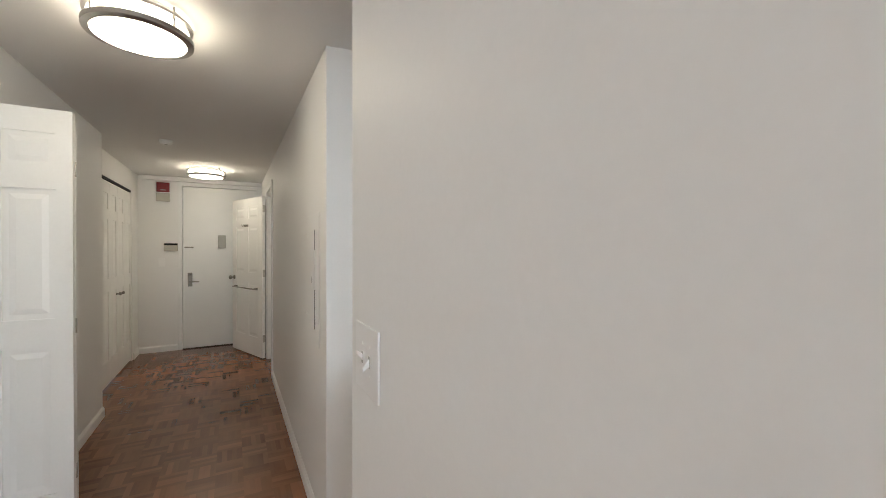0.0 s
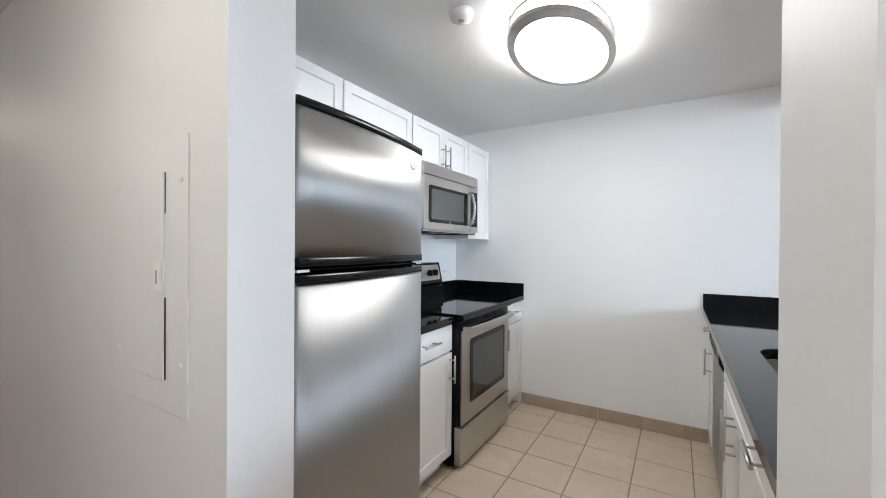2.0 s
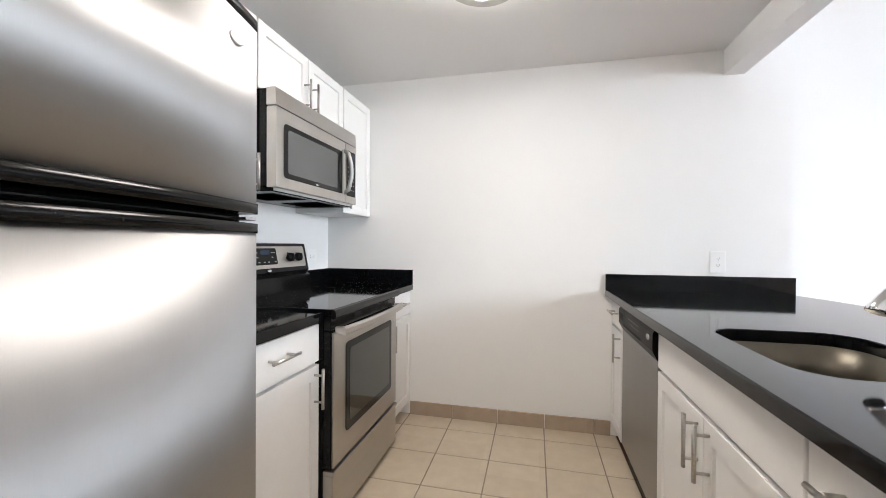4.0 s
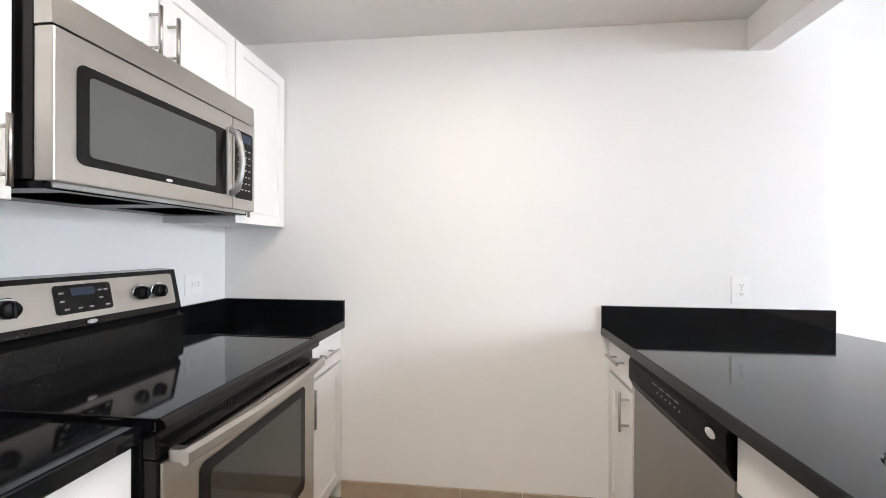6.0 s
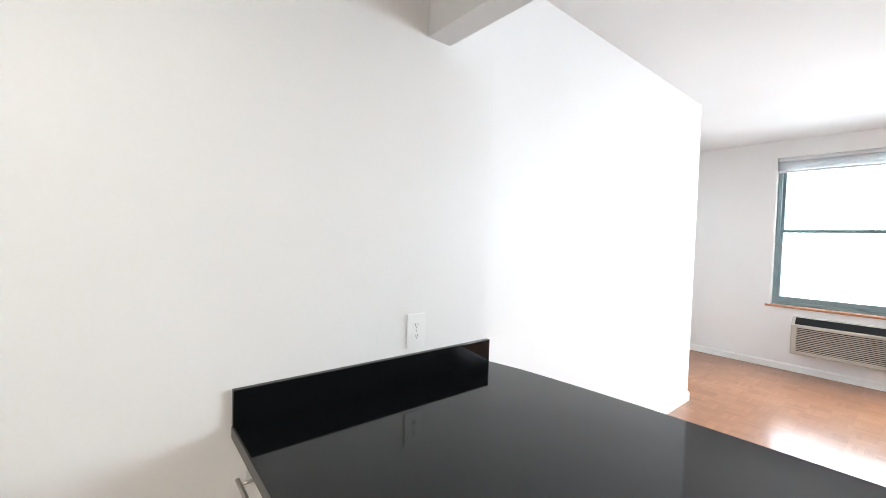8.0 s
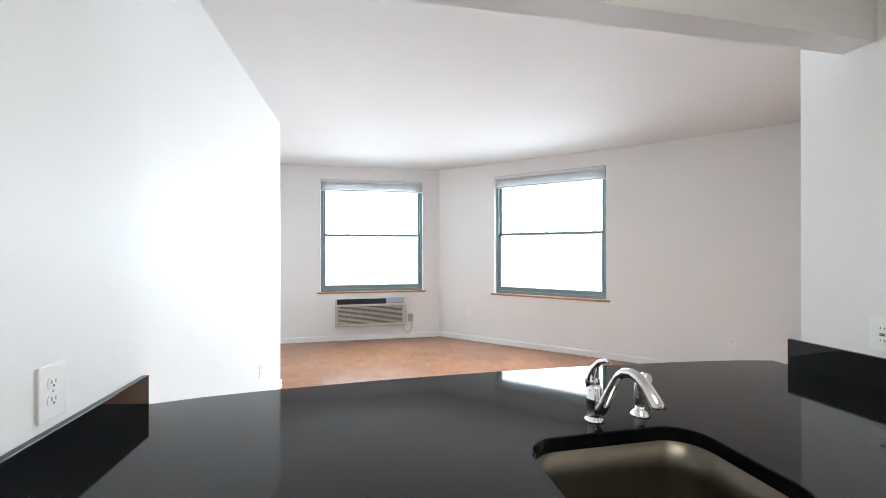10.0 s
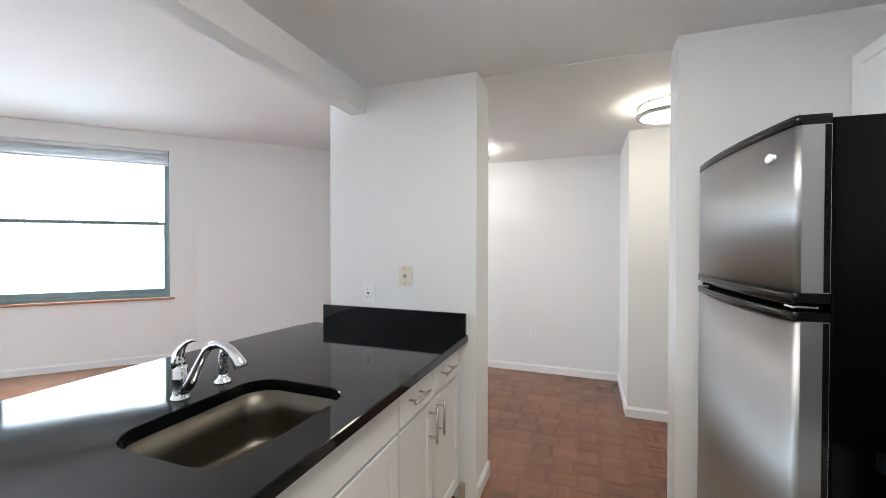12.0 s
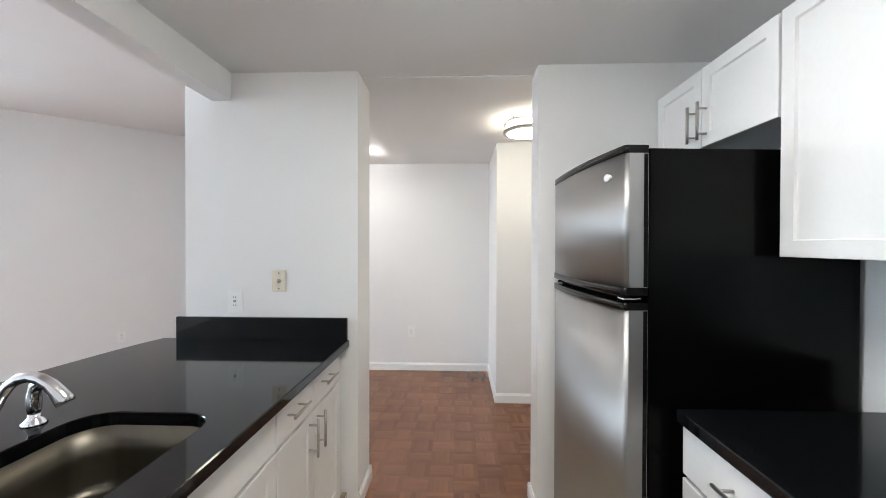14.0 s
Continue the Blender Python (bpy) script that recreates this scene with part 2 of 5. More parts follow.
def lathe(bm, c, prof, n=40, axis="z"):
    """A turned shape: prof is (radius, height) from c, along an axis."""
    c = Vector(c)
    ax = {"z": (Vector((1, 0, 0)), Vector((0, 1, 0)), Vector((0, 0, 1))), "x": (Vector((0, 1, 0)), Vector((0, 0, 1)), Vector((1, 0, 0))), "y": (Vector((0, 0, 1)), Vector((1, 0, 0)), Vector((0, 1, 0)))}[axis]
    rings = []
    for r, h in prof:
        rings.append([bm.verts.new(c + ax[2] * h + (ax[0] * math.cos(k * 2 * math.pi / n) + ax[1] * math.sin(k * 2 * math.pi / n)) * max(r, 1e-4)) for k in range(n)])
    for r, s in zip(rings, rings[1:]):
        for k in range(n):
            f = bm.faces.new((r[k], r[(k + 1) % n], s[(k + 1) % n], s[k]))
            f.smooth = True
    bm.faces.new(list(reversed(rings[0])))
    bm.faces.new(rings[-1])
    return bm


def prism(bm, poly, h0, h1, axis="z"):
    """A straight prism on a polygon; axis z: (x, y); x: (y, z); y: (x, z)."""
    def at(p, h):
        return {"z": (p[0], p[1], h), "x": (h, p[0], p[1]), "y": (p[0], h, p[1])}[axis]
    a = [bm.verts.new(at(p, h0)) for p in poly]
    b = [bm.verts.new(at(p, h1)) for p in poly]
    bm.faces.new(a)
    bm.faces.new(b)
    for i in range(len(poly)):
        j = (i + 1) % len(poly)
        bm.faces.new((a[i], a[j], b[j], b[i]))
    bmesh.ops.recalc_face_normals(bm, faces=bm.faces[:])
    return bm


def rrect(x0, x1, y0, y1, r, n=6):
    """Corner points of a rounded rectangle."""
    out = []
    for cx, cy, a0 in ((x1 - r, y1 - r, 0), (x0 + r, y1 - r, 90), (x0 + r, y0 + r, 180), (x1 - r, y0 + r, 270)):
        for k in range(n + 1):
            a = radians(a0 + 90 * k / n)
            out.append((cx + r * math.cos(a), cy + r * math.sin(a)))
    return out


def origin_of(ob):
    p = Vector((0, 0, 0))
    while ob:
        p += ob.location
        ob = ob.parent
    return p


def part(name, bm, material, parent=None, label="", local=False, smooth=False):
    me = bpy.data.meshes.new(name)
    if parent and not local:
        bmesh.ops.translate(bm, verts=bm.verts[:], vec=-origin_of(parent))
    bm.to_mesh(me)
    bm.free()
    me.materials.append(material)
    if smooth:
        me.polygons.foreach_set("use_smooth", [True] * len(me.polygons))
    ob = new(name, me)
    ob.parent = parent
    if label:
        tagged(ob, label)
    return ob


def thing(name, at, label, category, group=""):
    ob = new(name)
    ob.empty_display_size = 0.1
    ob.location = at
    return tagged(ob, label, category, group)


def structure(name, bm, material, label, category):
    return tagged(part(name, bm, material), label, category, kind="structure")


B = bmesh.new
HK, HH, HL = 2.35, 2.345, 2.74   # ceilings: kitchen, hall, living room

# ---------------- structure ----------------
bm = B()
box(bm, -0.15, 0, -2.54, 0.25, 0, 2.78)
structure("wall_west", bm, M_WALL, "white painted kitchen wall behind the stove", "wall")
bm = B()
box(bm, 0, 2.925, 0, 0.25, 0, 2.78)
structure("wall_north", bm, M_WALL, "white painted wall at the end of the kitchen", "wall")
bm = B()
box(bm, 2.925, 5.80, 0.13, 0.28, 0, 2.78)
box(bm, 5.65, 5.80, 0.28, 1.2, 0, 2.78)
structure("wall_living_north", bm, M_WALL, "plain white painted living room wall", "wall")
bm = B()
box(bm, 5.65, 8.05, 1.2, 1.35, 0, 2.78)
structure("wall_bay_north", bm, M_WALL, "plain white painted wall closing the bay", "wall")


def window_wall(name, m, length, a, b, z0, z1, label):
    """A wall along local x with one opening; its room face is y = 0, the outside is +y."""
    bm = B()
    box(bm, 0, a, 0, 0.22, 0, 2.78)
    box(bm, b, length, 0, 0.22, 0, 2.78)
    box(bm, a, b, 0, 0.22, 0, z0)
    box(bm, a, b, 0, 0.22, z1, 2.78)
    ob = structure(name, bm, M_WALL, label, "wall")
    ob.matrix_world = m
    return ob


WZ0, WZ1 = 0.765, 2.535
m_w1 = Matrix(((0, 1, 0, 7.83), (-1, 0, 0, 1.2), (0, 0, 1, 0), (0, 0, 0, 1)))
window_wall("wall_bay_east", m_w1, 3.15, 1.26, 2.87, WZ0, WZ1, "white painted bay wall with a double-hung window")
m_w2 = Matrix(((W2.x, W2OUT.x, 0, PA.x), (W2.y, W2OUT.y, 0, PA.y), (0, 0, 1, 0), (0, 0, 0, 1)))
L2 = (PB - PA).length
window_wall("wall_bay_south", m_w2, L2, W2A, W2B, WZ0, WZ1, "white painted slanting bay wall with a double-hung window")
d3 = (PC - PB).normalized()
o3 = Vector((-d3.y, d3.x, 0))
bm = B()
prism(bm, [(PB.x, PB.y), (PC.x, PC.y), (PC.x + 0.2 * o3.x, PC.y + 0.2 * o3.y), (PB.x + 0.2 * o3.x, PB.y + 0.2 * o3.y)], 0, 2.78)
structure("wall_living_slanted", bm, M_WALL, "plain white painted slanting living room wall", "wall")
bm = B()
box(bm, 0.85, 4.40, -5.70, -4.935, 0, 2.78)
structure("wall_south", bm, M_WALL, "white painted rear wall of the dining corner", "wall")
bm = B()
box(bm, 0.85, 0.998, -4.935, -4.048, 0, 2.78)
box(bm, 0.34, 0.85, -4.20, -4.048, 0, 2.78)
box(bm, -1.40, -0.62, -4.20, -4.048, 0, 2.78)
box(bm, -0.62, 0.34, -4.20, -4.048, 2.06, 2.78)
box(bm, -0.77, 0.85, -4.935, -4.80, 0, 2.78)
box(bm, -0.77, -0.62, -4.80, -4.20, 0, 2.78)
structure("wall_hall_south", bm, M_WALL, "white painted hall wall with a closet opening", "wall")
bm = B()
box(bm, -3.77, -3.27, -4.34, -4.19, 0, 2.78)
box(bm, -2.03, -1.25, -4.34, -4.201, 0, 2.78)
box(bm, -3.27, -2.03, -4.34, -4.19, 2.10, 2.78)
box(bm, -3.27, -2.03, -4.95, -4.85, 0, 2.78)
structure("wall_closet", bm, M_WALL, "white painted hall wall round the folding closet doors", "wall")
EY0, EY1, EZ = -3.70, -2.775, 2.235
bm = B()
box(bm, -3.77, -3.62, -4.19, EY0 - 0.05, 0, 2.78)
box(bm, -3.77, -3.62, EY1 + 0.05, -2.54, 0, 2.78)
box(bm, -3.77, -3.62, EY0 - 0.05, EY1 + 0.05, EZ + 0.05, 2.78)
structure("wall_west_hall", bm, M_WALL, "white painted wall round the entrance door", "wall")
BX0, BX1 = -2.60, -1.84
bm = B()
box(bm, -3.62, BX0, -2.714, -2.54, 0, 2.78)
box(bm, BX1, 0.934, -2.714, -2.54, 0, 2.78)
box(bm, BX0, BX1, -2.714, -2.54, 2.07, 2.78)
structure("wall_hall_north", bm, M_WALL, "white painted wall between hall and kitchen", "wall")
bm = B()
box(bm, 1.880, 2.828, -2.85, -2.58, 0, 2.78)
structure("wall_pier", bm, M_WALL, "white painted pier at the end of the counter", "wall")
bm = B()
box(bm, BX0 - 0.3, BX1 + 0.5, -0.95, -0.8, 0, 2.78)
box(bm, BX0 - 0.45, BX0 - 0.3, -2.54, -0.8, 0, 2.78)
box(bm, BX1 + 0.5, BX1 + 0.65, -2.54, -0.8, 0, 2.78)
structure("wall_bathroom", bm, M_WALL, "white painted walls of the room behind the open door", "wall")

# ceilings
bm = B()
box(bm, -0.15, 2.57, -2.66, 0.0, HK, 2.78)
structure("ceiling_kitchen", bm, M_CEIL, "white painted lowered kitchen ceiling", "ceiling")
bm = B()
box(bm, -3.77, 2.70, -5.0, -2.66, HH, 2.78)
structure("ceiling_hall", bm, M_CEIL, "white painted hall ceiling", "ceiling")
bm = B()
box(bm, BX0 - 0.45, BX1 + 0.65, -2.54, -0.8, 2.4, 2.78)
structure("ceiling_bathroom", bm, M_CEIL, "white painted ceiling of the side room", "ceiling")
bm = B()
box(bm, 2.62, 8.1, -5.75, 1.35, HL, 2.9)
structure("ceiling_living", bm, M_CEIL, "white painted living room ceiling", "ceiling")
bm = B()
box(bm, 2.57, 2.675, -2.58, 0.0, 2.20, 2.78)
box(bm, 2.70, 2.80, -4.935, -2.85, 2.30, 2.78)
structure("beam", bm, M_WALL, "white painted beam over the counter", "beam")

bm = B()
box(bm, -3.62, -3.565, -4.15, -2.716, 2.292, HH)
structure("soffit", bm, M_WALL, "narrow white boxed strip over the entrance door", "soffit")

# floors
bm = B()
box(bm, -3.9, 8.1, -5.75, 1.4, -0.2, -0.012)
structure("floor_slab", bm, M_SUB, "dark bed under the floor pieces", "floor")
bm = B()
box(bm, 0, 2.0, -2.583, 0, -0.012, -0.003)
floor_kitchen = structure("floor_kitchen", bm, M_GROUT, "grey-beige grout under the kitchen floor tiles", "floor")
bm = B()
box(bm, BX0 - 0.3, BX1 + 0.5, -2.69, -0.95, -0.012, 0.0)
structure("floor_bathroom", bm, M_TILE, "beige tiled floor of the side room", "floor")


# skirting boards
def skirting(name, p, q, out, h=0.085, t=0.014):
    """A moulded board from p to q; out points into the room."""
    p, q, o = Vector((*p, 0)), Vector((*q, 0)), Vector((*out, 0)).normalized()
    bm = B()
    prof = [(0, 0), (t, 0), (t, h * 0.78), (t * 0.45, h * 0.93), (t * 0.3, h), (0, h)]
    a = [bm.verts.new(p + o * (u + 0.0005) + Vector((0, 0, v))) for u, v in prof]
    b = [bm.verts.new(q + o * (u + 0.0005) + Vector((0, 0, v))) for u, v in prof]
    bm.faces.new(a)
    bm.faces.new(list(reversed(b)))
    for i in range(len(prof)):
        j = (i + 1) % len(prof)
        bm.faces.new((a[i], b[i], b[j], a[j]))
    bmesh.ops.recalc_face_normals(bm, faces=bm.faces[:])
    return structure(name, bm, M_TRIM, "white painted moulded skirting board", "baseboard")


skirting("baseboard", (1.012, -4.935), (4.40, -4.935), (0, 1))
skirting("baseboard", (0.998, -4.921), (0.998, -4.048), (1, 0))
skirting("baseboard", (0.38, -4.048), (1.012, -4.048), (0, 1))
skirting("baseboard", (-1.40, -4.048), (-0.66, -4.048), (0, 1))
skirting("baseboard", (-3.62, -4.19), (-3.33, -4.19), (0, 1))
skirting("baseboard", (-3.62, -4.176), (-3.62, EY0 - 0.06), (1, 0))
skirting("baseboard", (BX1 + 0.075, -2.714), (0.948, -2.714), (0, -1))
skirting("baseboard", (0.934, -2.714), (0.934, -2.545), (1, 0))
skirting("baseboard", (1.880, -2.85), (1.880, -2.585), (-1, 0))
skirting("baseboard", (1.866, -2.85), (2.842, -2.85), (0, -1))
skirting("baseboard", (2.828, -2.85), (2.828, -2.58), (1, 0))
skirting("baseboard", (2.925, 0.13), (5.814, 0.13), (0, -1))
skirting("baseboard", (5.80, 0.13), (5.80, 1.2), (1, 0))
skirting("baseboard", (7.83, 1.2), (7.83, -1.95), (-1, 0))
skirting("baseboard", (PA.x, PA.y), (PB.x, PB.y), (-W2OUT.x, -W2OUT.y))
skirting("baseboard", (PB.x, PB.y), (PC.x, PC.y), (-o3.x, -o3.y))


# ---------------- windows ----------------
def window(name, m, w, label):
    """A double-hung window in an opening w wide; local x along the wall, z from the sill, +y outside."""
    h = WZ1 - WZ0
    root = new(name)
    root.matrix_world = m
    tagged(root, label, "window", kind="structure")
    bm = B()
    f = 0.040
    box(bm, 0.002, f, 0.07, 0.17, 0.002, h - 0.002, 0.003)
    box(bm, w - f, w - 0.002, 0.07, 0.17, 0.002, h - 0.002, 0.003)
    box(bm, f, w - f, 0.07, 0.17, 0.002, f, 0.003)
    box(bm, f, w - f, 0.07, 0.17, h - f, h - 0.002, 0.003)
    part("window_frame", bm, M_GREEN, root, local=True)
    mid = h * 0.505
    for nm, y, za, zb in (("upper_sash", 0.125, mid - 0.02, h - f), ("lower_sash", 0.09, f, mid + 0.02)):
        bm = B()
        r = 0.030
        lo = 0.062 if nm == "lower_sash" else 0.036
        box(bm, f, f + r, y, y + 0.032, za, zb, 0.004)
        box(bm, w - f - r, w - f, y, y + 0.032, za, zb, 0.004)
        box(bm, f + r, w - f - r, y, y + 0.032, za, za + lo, 0.004)
        box(bm, f + r, w - f - r, y, y + 0.032, zb - 0.036, zb, 0.004)
        s = part(nm, bm, M_GREEN, root, local=True)
        bm = B()
        box(bm, f + r - 0.005, w - f - r + 0.005, y + 0.013, y + 0.018, za + lo - 0.005, zb - 0.031)
        g = part("pane", bm, M_GLASS, s, local=True)
        g.visible_shadow = False
    bm = B()
    box(bm, -0.05, w + 0.05, -0.022, 0.075, -0.024, 0.001, 0.006)
    part("window_sill", bm, M_SILL, root, "reddish-brown varnished wooden sill", local=True)
    bm = B()
    for k in range(3):
        box(bm, w * (0.25 + 0.25 * k) - 0.02, w * (0.25 + 0.25 * k) + 0.02, 0.08, 0.09, mid + 0.0205, mid + 0.032, 0.002)
    part("sash_lock", bm, M_GREY, root, local=True)
    # raised blind
    bl = new(name.replace("window", "venetian_blind").rsplit("_", 1)[0])
    bl.matrix_world = m @ Matrix.Translation((0, 0, h))
    tagged(bl, "pale grey venetian blind drawn up under the window head", "blind", "blinds of the bay")
    bm = B()
    box(bm, 0.008, w - 0.008, 0.005, 0.06, -0.045, -0.004, 0.004)
    part("head_rail", bm, M_BLIND, bl, local=True)
    for k in range(12):
        bm = B()
        z = -0.052 - 0.0085 * k
        box(bm, 0.012, w - 0.012, 0.01 + 0.003 * (k % 2), 0.055 + 0.003 * (k % 2), z - 0.0035, z)
        part("slat", bm, M_BLIND, bl, local=True)
    bm = B()
    box(bm, 0.01, w - 0.01, 0.008, 0.058, -0.178, -0.156, 0.004)
    part("bottom_rail", bm, M_BLIND, bl, local=True)
    return root


window("window_1", m_w1 @ Matrix.Translation((1.26, 0, WZ0)), 1.61, "double-hung window with grey-green frame and two panes")
window("window_2", m_w2 @ Matrix.Translation((W2A, 0, WZ0)), W2B - W2A, "double-hung window with grey-green frame and two panes")


# ---------------- doors ----------------
def panel_door(bm, w, h, t, cols, rows, stile=0.105):
    """A moulded door: local x is the width, y the thickness, z up. rows are (z0, z1) of the panels."""
    box(bm, 0, w, 0.006, t - 0.006, 0, h)
    xs = [0.0]
    pw = (w - stile * (cols + 1)) / cols
    for c in range(cols):
        xs += [stile + c * (pw + stile), stile + c * (pw + stile) + pw]
    xs.append(w)
    zs = [0.0] + [v for r in rows for v in r] + [h]
    for y0, y1 in ((0, 0.0065), (t - 0.0065, t)):
        for i in range(0, len(xs) - 1, 2):
            box(bm, xs[i], xs[i + 1], y0, y1, 0, h)
        for i in range(0, len(zs) - 1, 2):
            for c in range(cols):
                box(bm, xs[1 + 2 * c], xs[2 + 2 * c], y0, y1, zs[i], zs[i + 1])
        for c in range(cols):
            for a, b in rows:
                q = 0.022
                yc = (y0 + y1) / 2
                out = y0 if y0 == 0 else y1
                inn = y1 if y0 == 0 else y0
                o = [bm.verts.new((x, inn, z)) for x, z in ((xs[1 + 2 * c] + q, a + q), (xs[2 + 2 * c] - q, a + q), (xs[2 + 2 * c] - q, b - q), (xs[1 + 2 * c] + q, b - q))]
                e = [bm.verts.new((x, out + (inn - out) * 0.2, z)) for x, z in ((xs[1 + 2 * c] + 2.2 * q, a + 2.2 * q), (xs[2 + 2 * c] - 2.2 * q, a + 2.2 * q), (xs[2 + 2 * c] - 2.2 * q, b - 2.2 * q), (xs[1 + 2 * c] + 2.2 * q, b - 2.2 * q))]
                bm.faces.new(e)
                for k in range(4):
                    bm.faces.new((o[k], o[(k + 1) % 4], e[(k + 1) % 4], e[k]))
    bmesh.ops.recalc_face_normals(bm, faces=bm.faces[:])
    return bm


ROWS6 = [(0.24, 0.93), (1.06, 1.66), (1.76, 1.92)]


def knob(parent, at, axis=1):
    bm = B()
    lathe(bm, at, [(0.030, 0), (0.030, axis * 0.006), (0.011, axis * 0.010), (0.011, axis * 0.032), (0.024, axis * 0.042), (0.028, axis * 0.056), (0.022, axis * 0.068), (0.004, axis * 0.072)], 20, "y")
    bmesh.ops.recalc_face_normals(bm, faces=bm.faces[:])
    return part("door_knob", bm, M_KNOB, parent, "brushed nickel knob", local=True)


# bathroom door, open into the hall
ang = math.atan2(-3.075 + 2.735, -3.43 + 2.60)
bd = new("door_bathroom")
bd.matrix_world = Matrix.Translation((BX0 - 0.005, -2.735, 0.012)) @ Matrix.Rotation(ang, 4, "Z")
tagged(bd, "white six-panel door standing open into the hall", "door")
bm = B()
panel_door(bm, 0.86, 2.03, 0.036, 2, ROWS6, 0.11)
part("door_leaf", bm, M_DOOR, bd, local=True)
knob(bd, (0.80, 0.036, 0.98), 1)
knob(bd, (0.80, 0.0, 0.98), -1)
bm = B()
tube(bm, [(0.12, 0.085, 0.86), (0.74, 0.085, 0.86)], 0.008)
for x in (0.14, 0.72):
    tube(bm, [(x, 0.036, 0.86), (x, 0.085, 0.86)], [0.018, 0.009])
part("towel_bar", bm, M_KNOB, bd, "brushed nickel towel bar", local=True)
bm = B()
box(bm, 0.38, 0.48, 0.036, 0.044, 1.66, 1.69, 0.003)
for x in (0.40, 0.46):
    tube(bm, [(x, 0.04, 1.68), (x, 0.08, 1.665), (x, 0.085, 1.69)], 0.006)
part("robe_hook", bm, M_KNOB, bd, "brushed nickel double hook", local=True)
for z in (0.20, 1.02, 1.83):
    bm = B()
    box(bm, -0.012, 0.0, 0.004, 0.032, z, z + 0.09, 0.002)
    part("hinge", bm, M_NICKEL, bd, local=True)


def casing(name, pts, label):
    bm = B()
    for b in pts:
        box(bm, *b, 0.004)
    return structure(name, bm, M_TRIM, label, "door frame")


casing("trim_bathroom", [(BX0 - 0.065, BX0, -2.729, -2.7145, 0, 2.135), (BX1, BX1 + 0.065, -2.729, -2.7145, 0, 2.135), (BX0, BX1, -2.729, -2.7145, 2.07, 2.135), (BX0 + 0.001, BX0 + 0.02, -2.7135, -2.545, 0, 2.05), (BX1 - 0.02, BX1 - 0.001, -2.7135, -2.545, 0, 2.05), (BX0 + 0.001, BX1 - 0.001, -2.7135, -2.545, 2.05, 2.069)], "white painted door casing and jambs")

# entrance door
ed = thing("door_entrance", (-3.62, EY0, 0), "flush off-white entrance door, closed", "door")
bm = B()
box(bm, -3.665, -3.622, EY0 + 0.004, EY1 - 0.004, 0.012, EZ - 0.004, 0.002)
part("door_leaf", bm, M_DOOR, ed)
bm = B()
box(bm, -3.622, -3.614, EY0 + 0.06, EY0 + 0.115, 0.86, 1.05, 0.003)
lk = part("lock_plate", bm, M_KNOB, ed, "brushed nickel lock plate")
bm = B()
tube(bm, [(-3.614, EY0 + 0.09, 0.93), (-3.565, EY0 + 0.09, 0.93), (-3.562, EY0 + 0.11, 0.93), (-3.562, EY0 + 0.20, 0.925)], [0.012, 0.010, 0.010, 0.008])
part("lever", bm, M_KNOB, lk, "brushed nickel lever handle")
bm = B()
lathe(bm, (-3.614, EY0 + 0.09, 1.02), [(0.016, 0), (0.016, 0.012), (0.006, 0.014), (0.006, 0.028)], 16, "x")
part("thumb_turn", bm, M_KNOB, lk)
bm = B()
box(bm, -3.622, -3.612, EY0 + 0.02, EY0 + 0.13, 1.395, 1.408, 0.002)
tube(bm, [(-3.61, EY0 + 0.03, 1.40), (-3.60, EY0 + 0.13, 1.40)], 0.006)
part("swing_bar_lock", bm, M_KNOB, ed, "brushed metal swing-bar door guard")
bm = B()
box(bm, -3.622, -3.59, -3.275, -3.18, 1.385, 1.57, 0.006)
part("chime_box", bm, M_GREY, ed, "grey plastic door chime cover")
for z in (0.25, 1.1, 1.95):
    bm = B()
    tube(bm, [(-3.616, EY1 - 0.003, z), (-3.616, EY1 - 0.003, z + 0.11)], 0.006)
    part("hinge", bm, M_NICKEL, ed)
casing("trim_entrance", [(-3.77, -3.612, EY0 - 0.049, EY0 - 0.001, 0, EZ + 0.049), (-3.77, -3.612, EY1 + 0.001, EY1 + 0.049, 0, EZ + 0.049), (-3.77, -3.612, EY0 - 0.001, EY1 + 0.001, EZ + 0.001, EZ + 0.049)], "off-white painted steel frame of the entrance door")
bm = B()
box(bm, -3.70, -3.60, EY0, EY1, 0.001, 0.010, 0.002)
structure("threshold", bm, M_RUBBER, "dark metal door threshold", "threshold")

# folding closet doors in the hall
cl = thing("closet_doors", (-2.65, -4.19, 0), "white panelled folding closet doors, closed", "closet door")
for i in range(4):
    x0 = -3.262 + i * 0.307
    bm = B()
    panel_door(bm, 0.302, 2.04, 0.03, 1, ROWS6, 0.06)
    bmesh.ops.translate(bm, verts=bm.verts[:], vec=(x0, -4.228, 0.025))
    leaf = part("door_leaf", bm, M_DOOR, cl)
    if i in (1, 2):
        bm = B()
        lathe(bm, (x0 + (0.06 if i == 2 else 0.24), -4.198, 0.90), [(0.012, 0), (0.007, 0.008), (0.007, 0.022), (0.016, 0.03), (0.017, 0.04), (0.008, 0.047)], 16, "y")
        part("knob", bm, M_KNOB, leaf, "brushed nickel knob")
bm = B()
box(bm, -3.268, -2.032, -4.235, -4.195, 2.075, 2.098)
part("track", bm, M_DARK, cl, "dark metal sliding track")

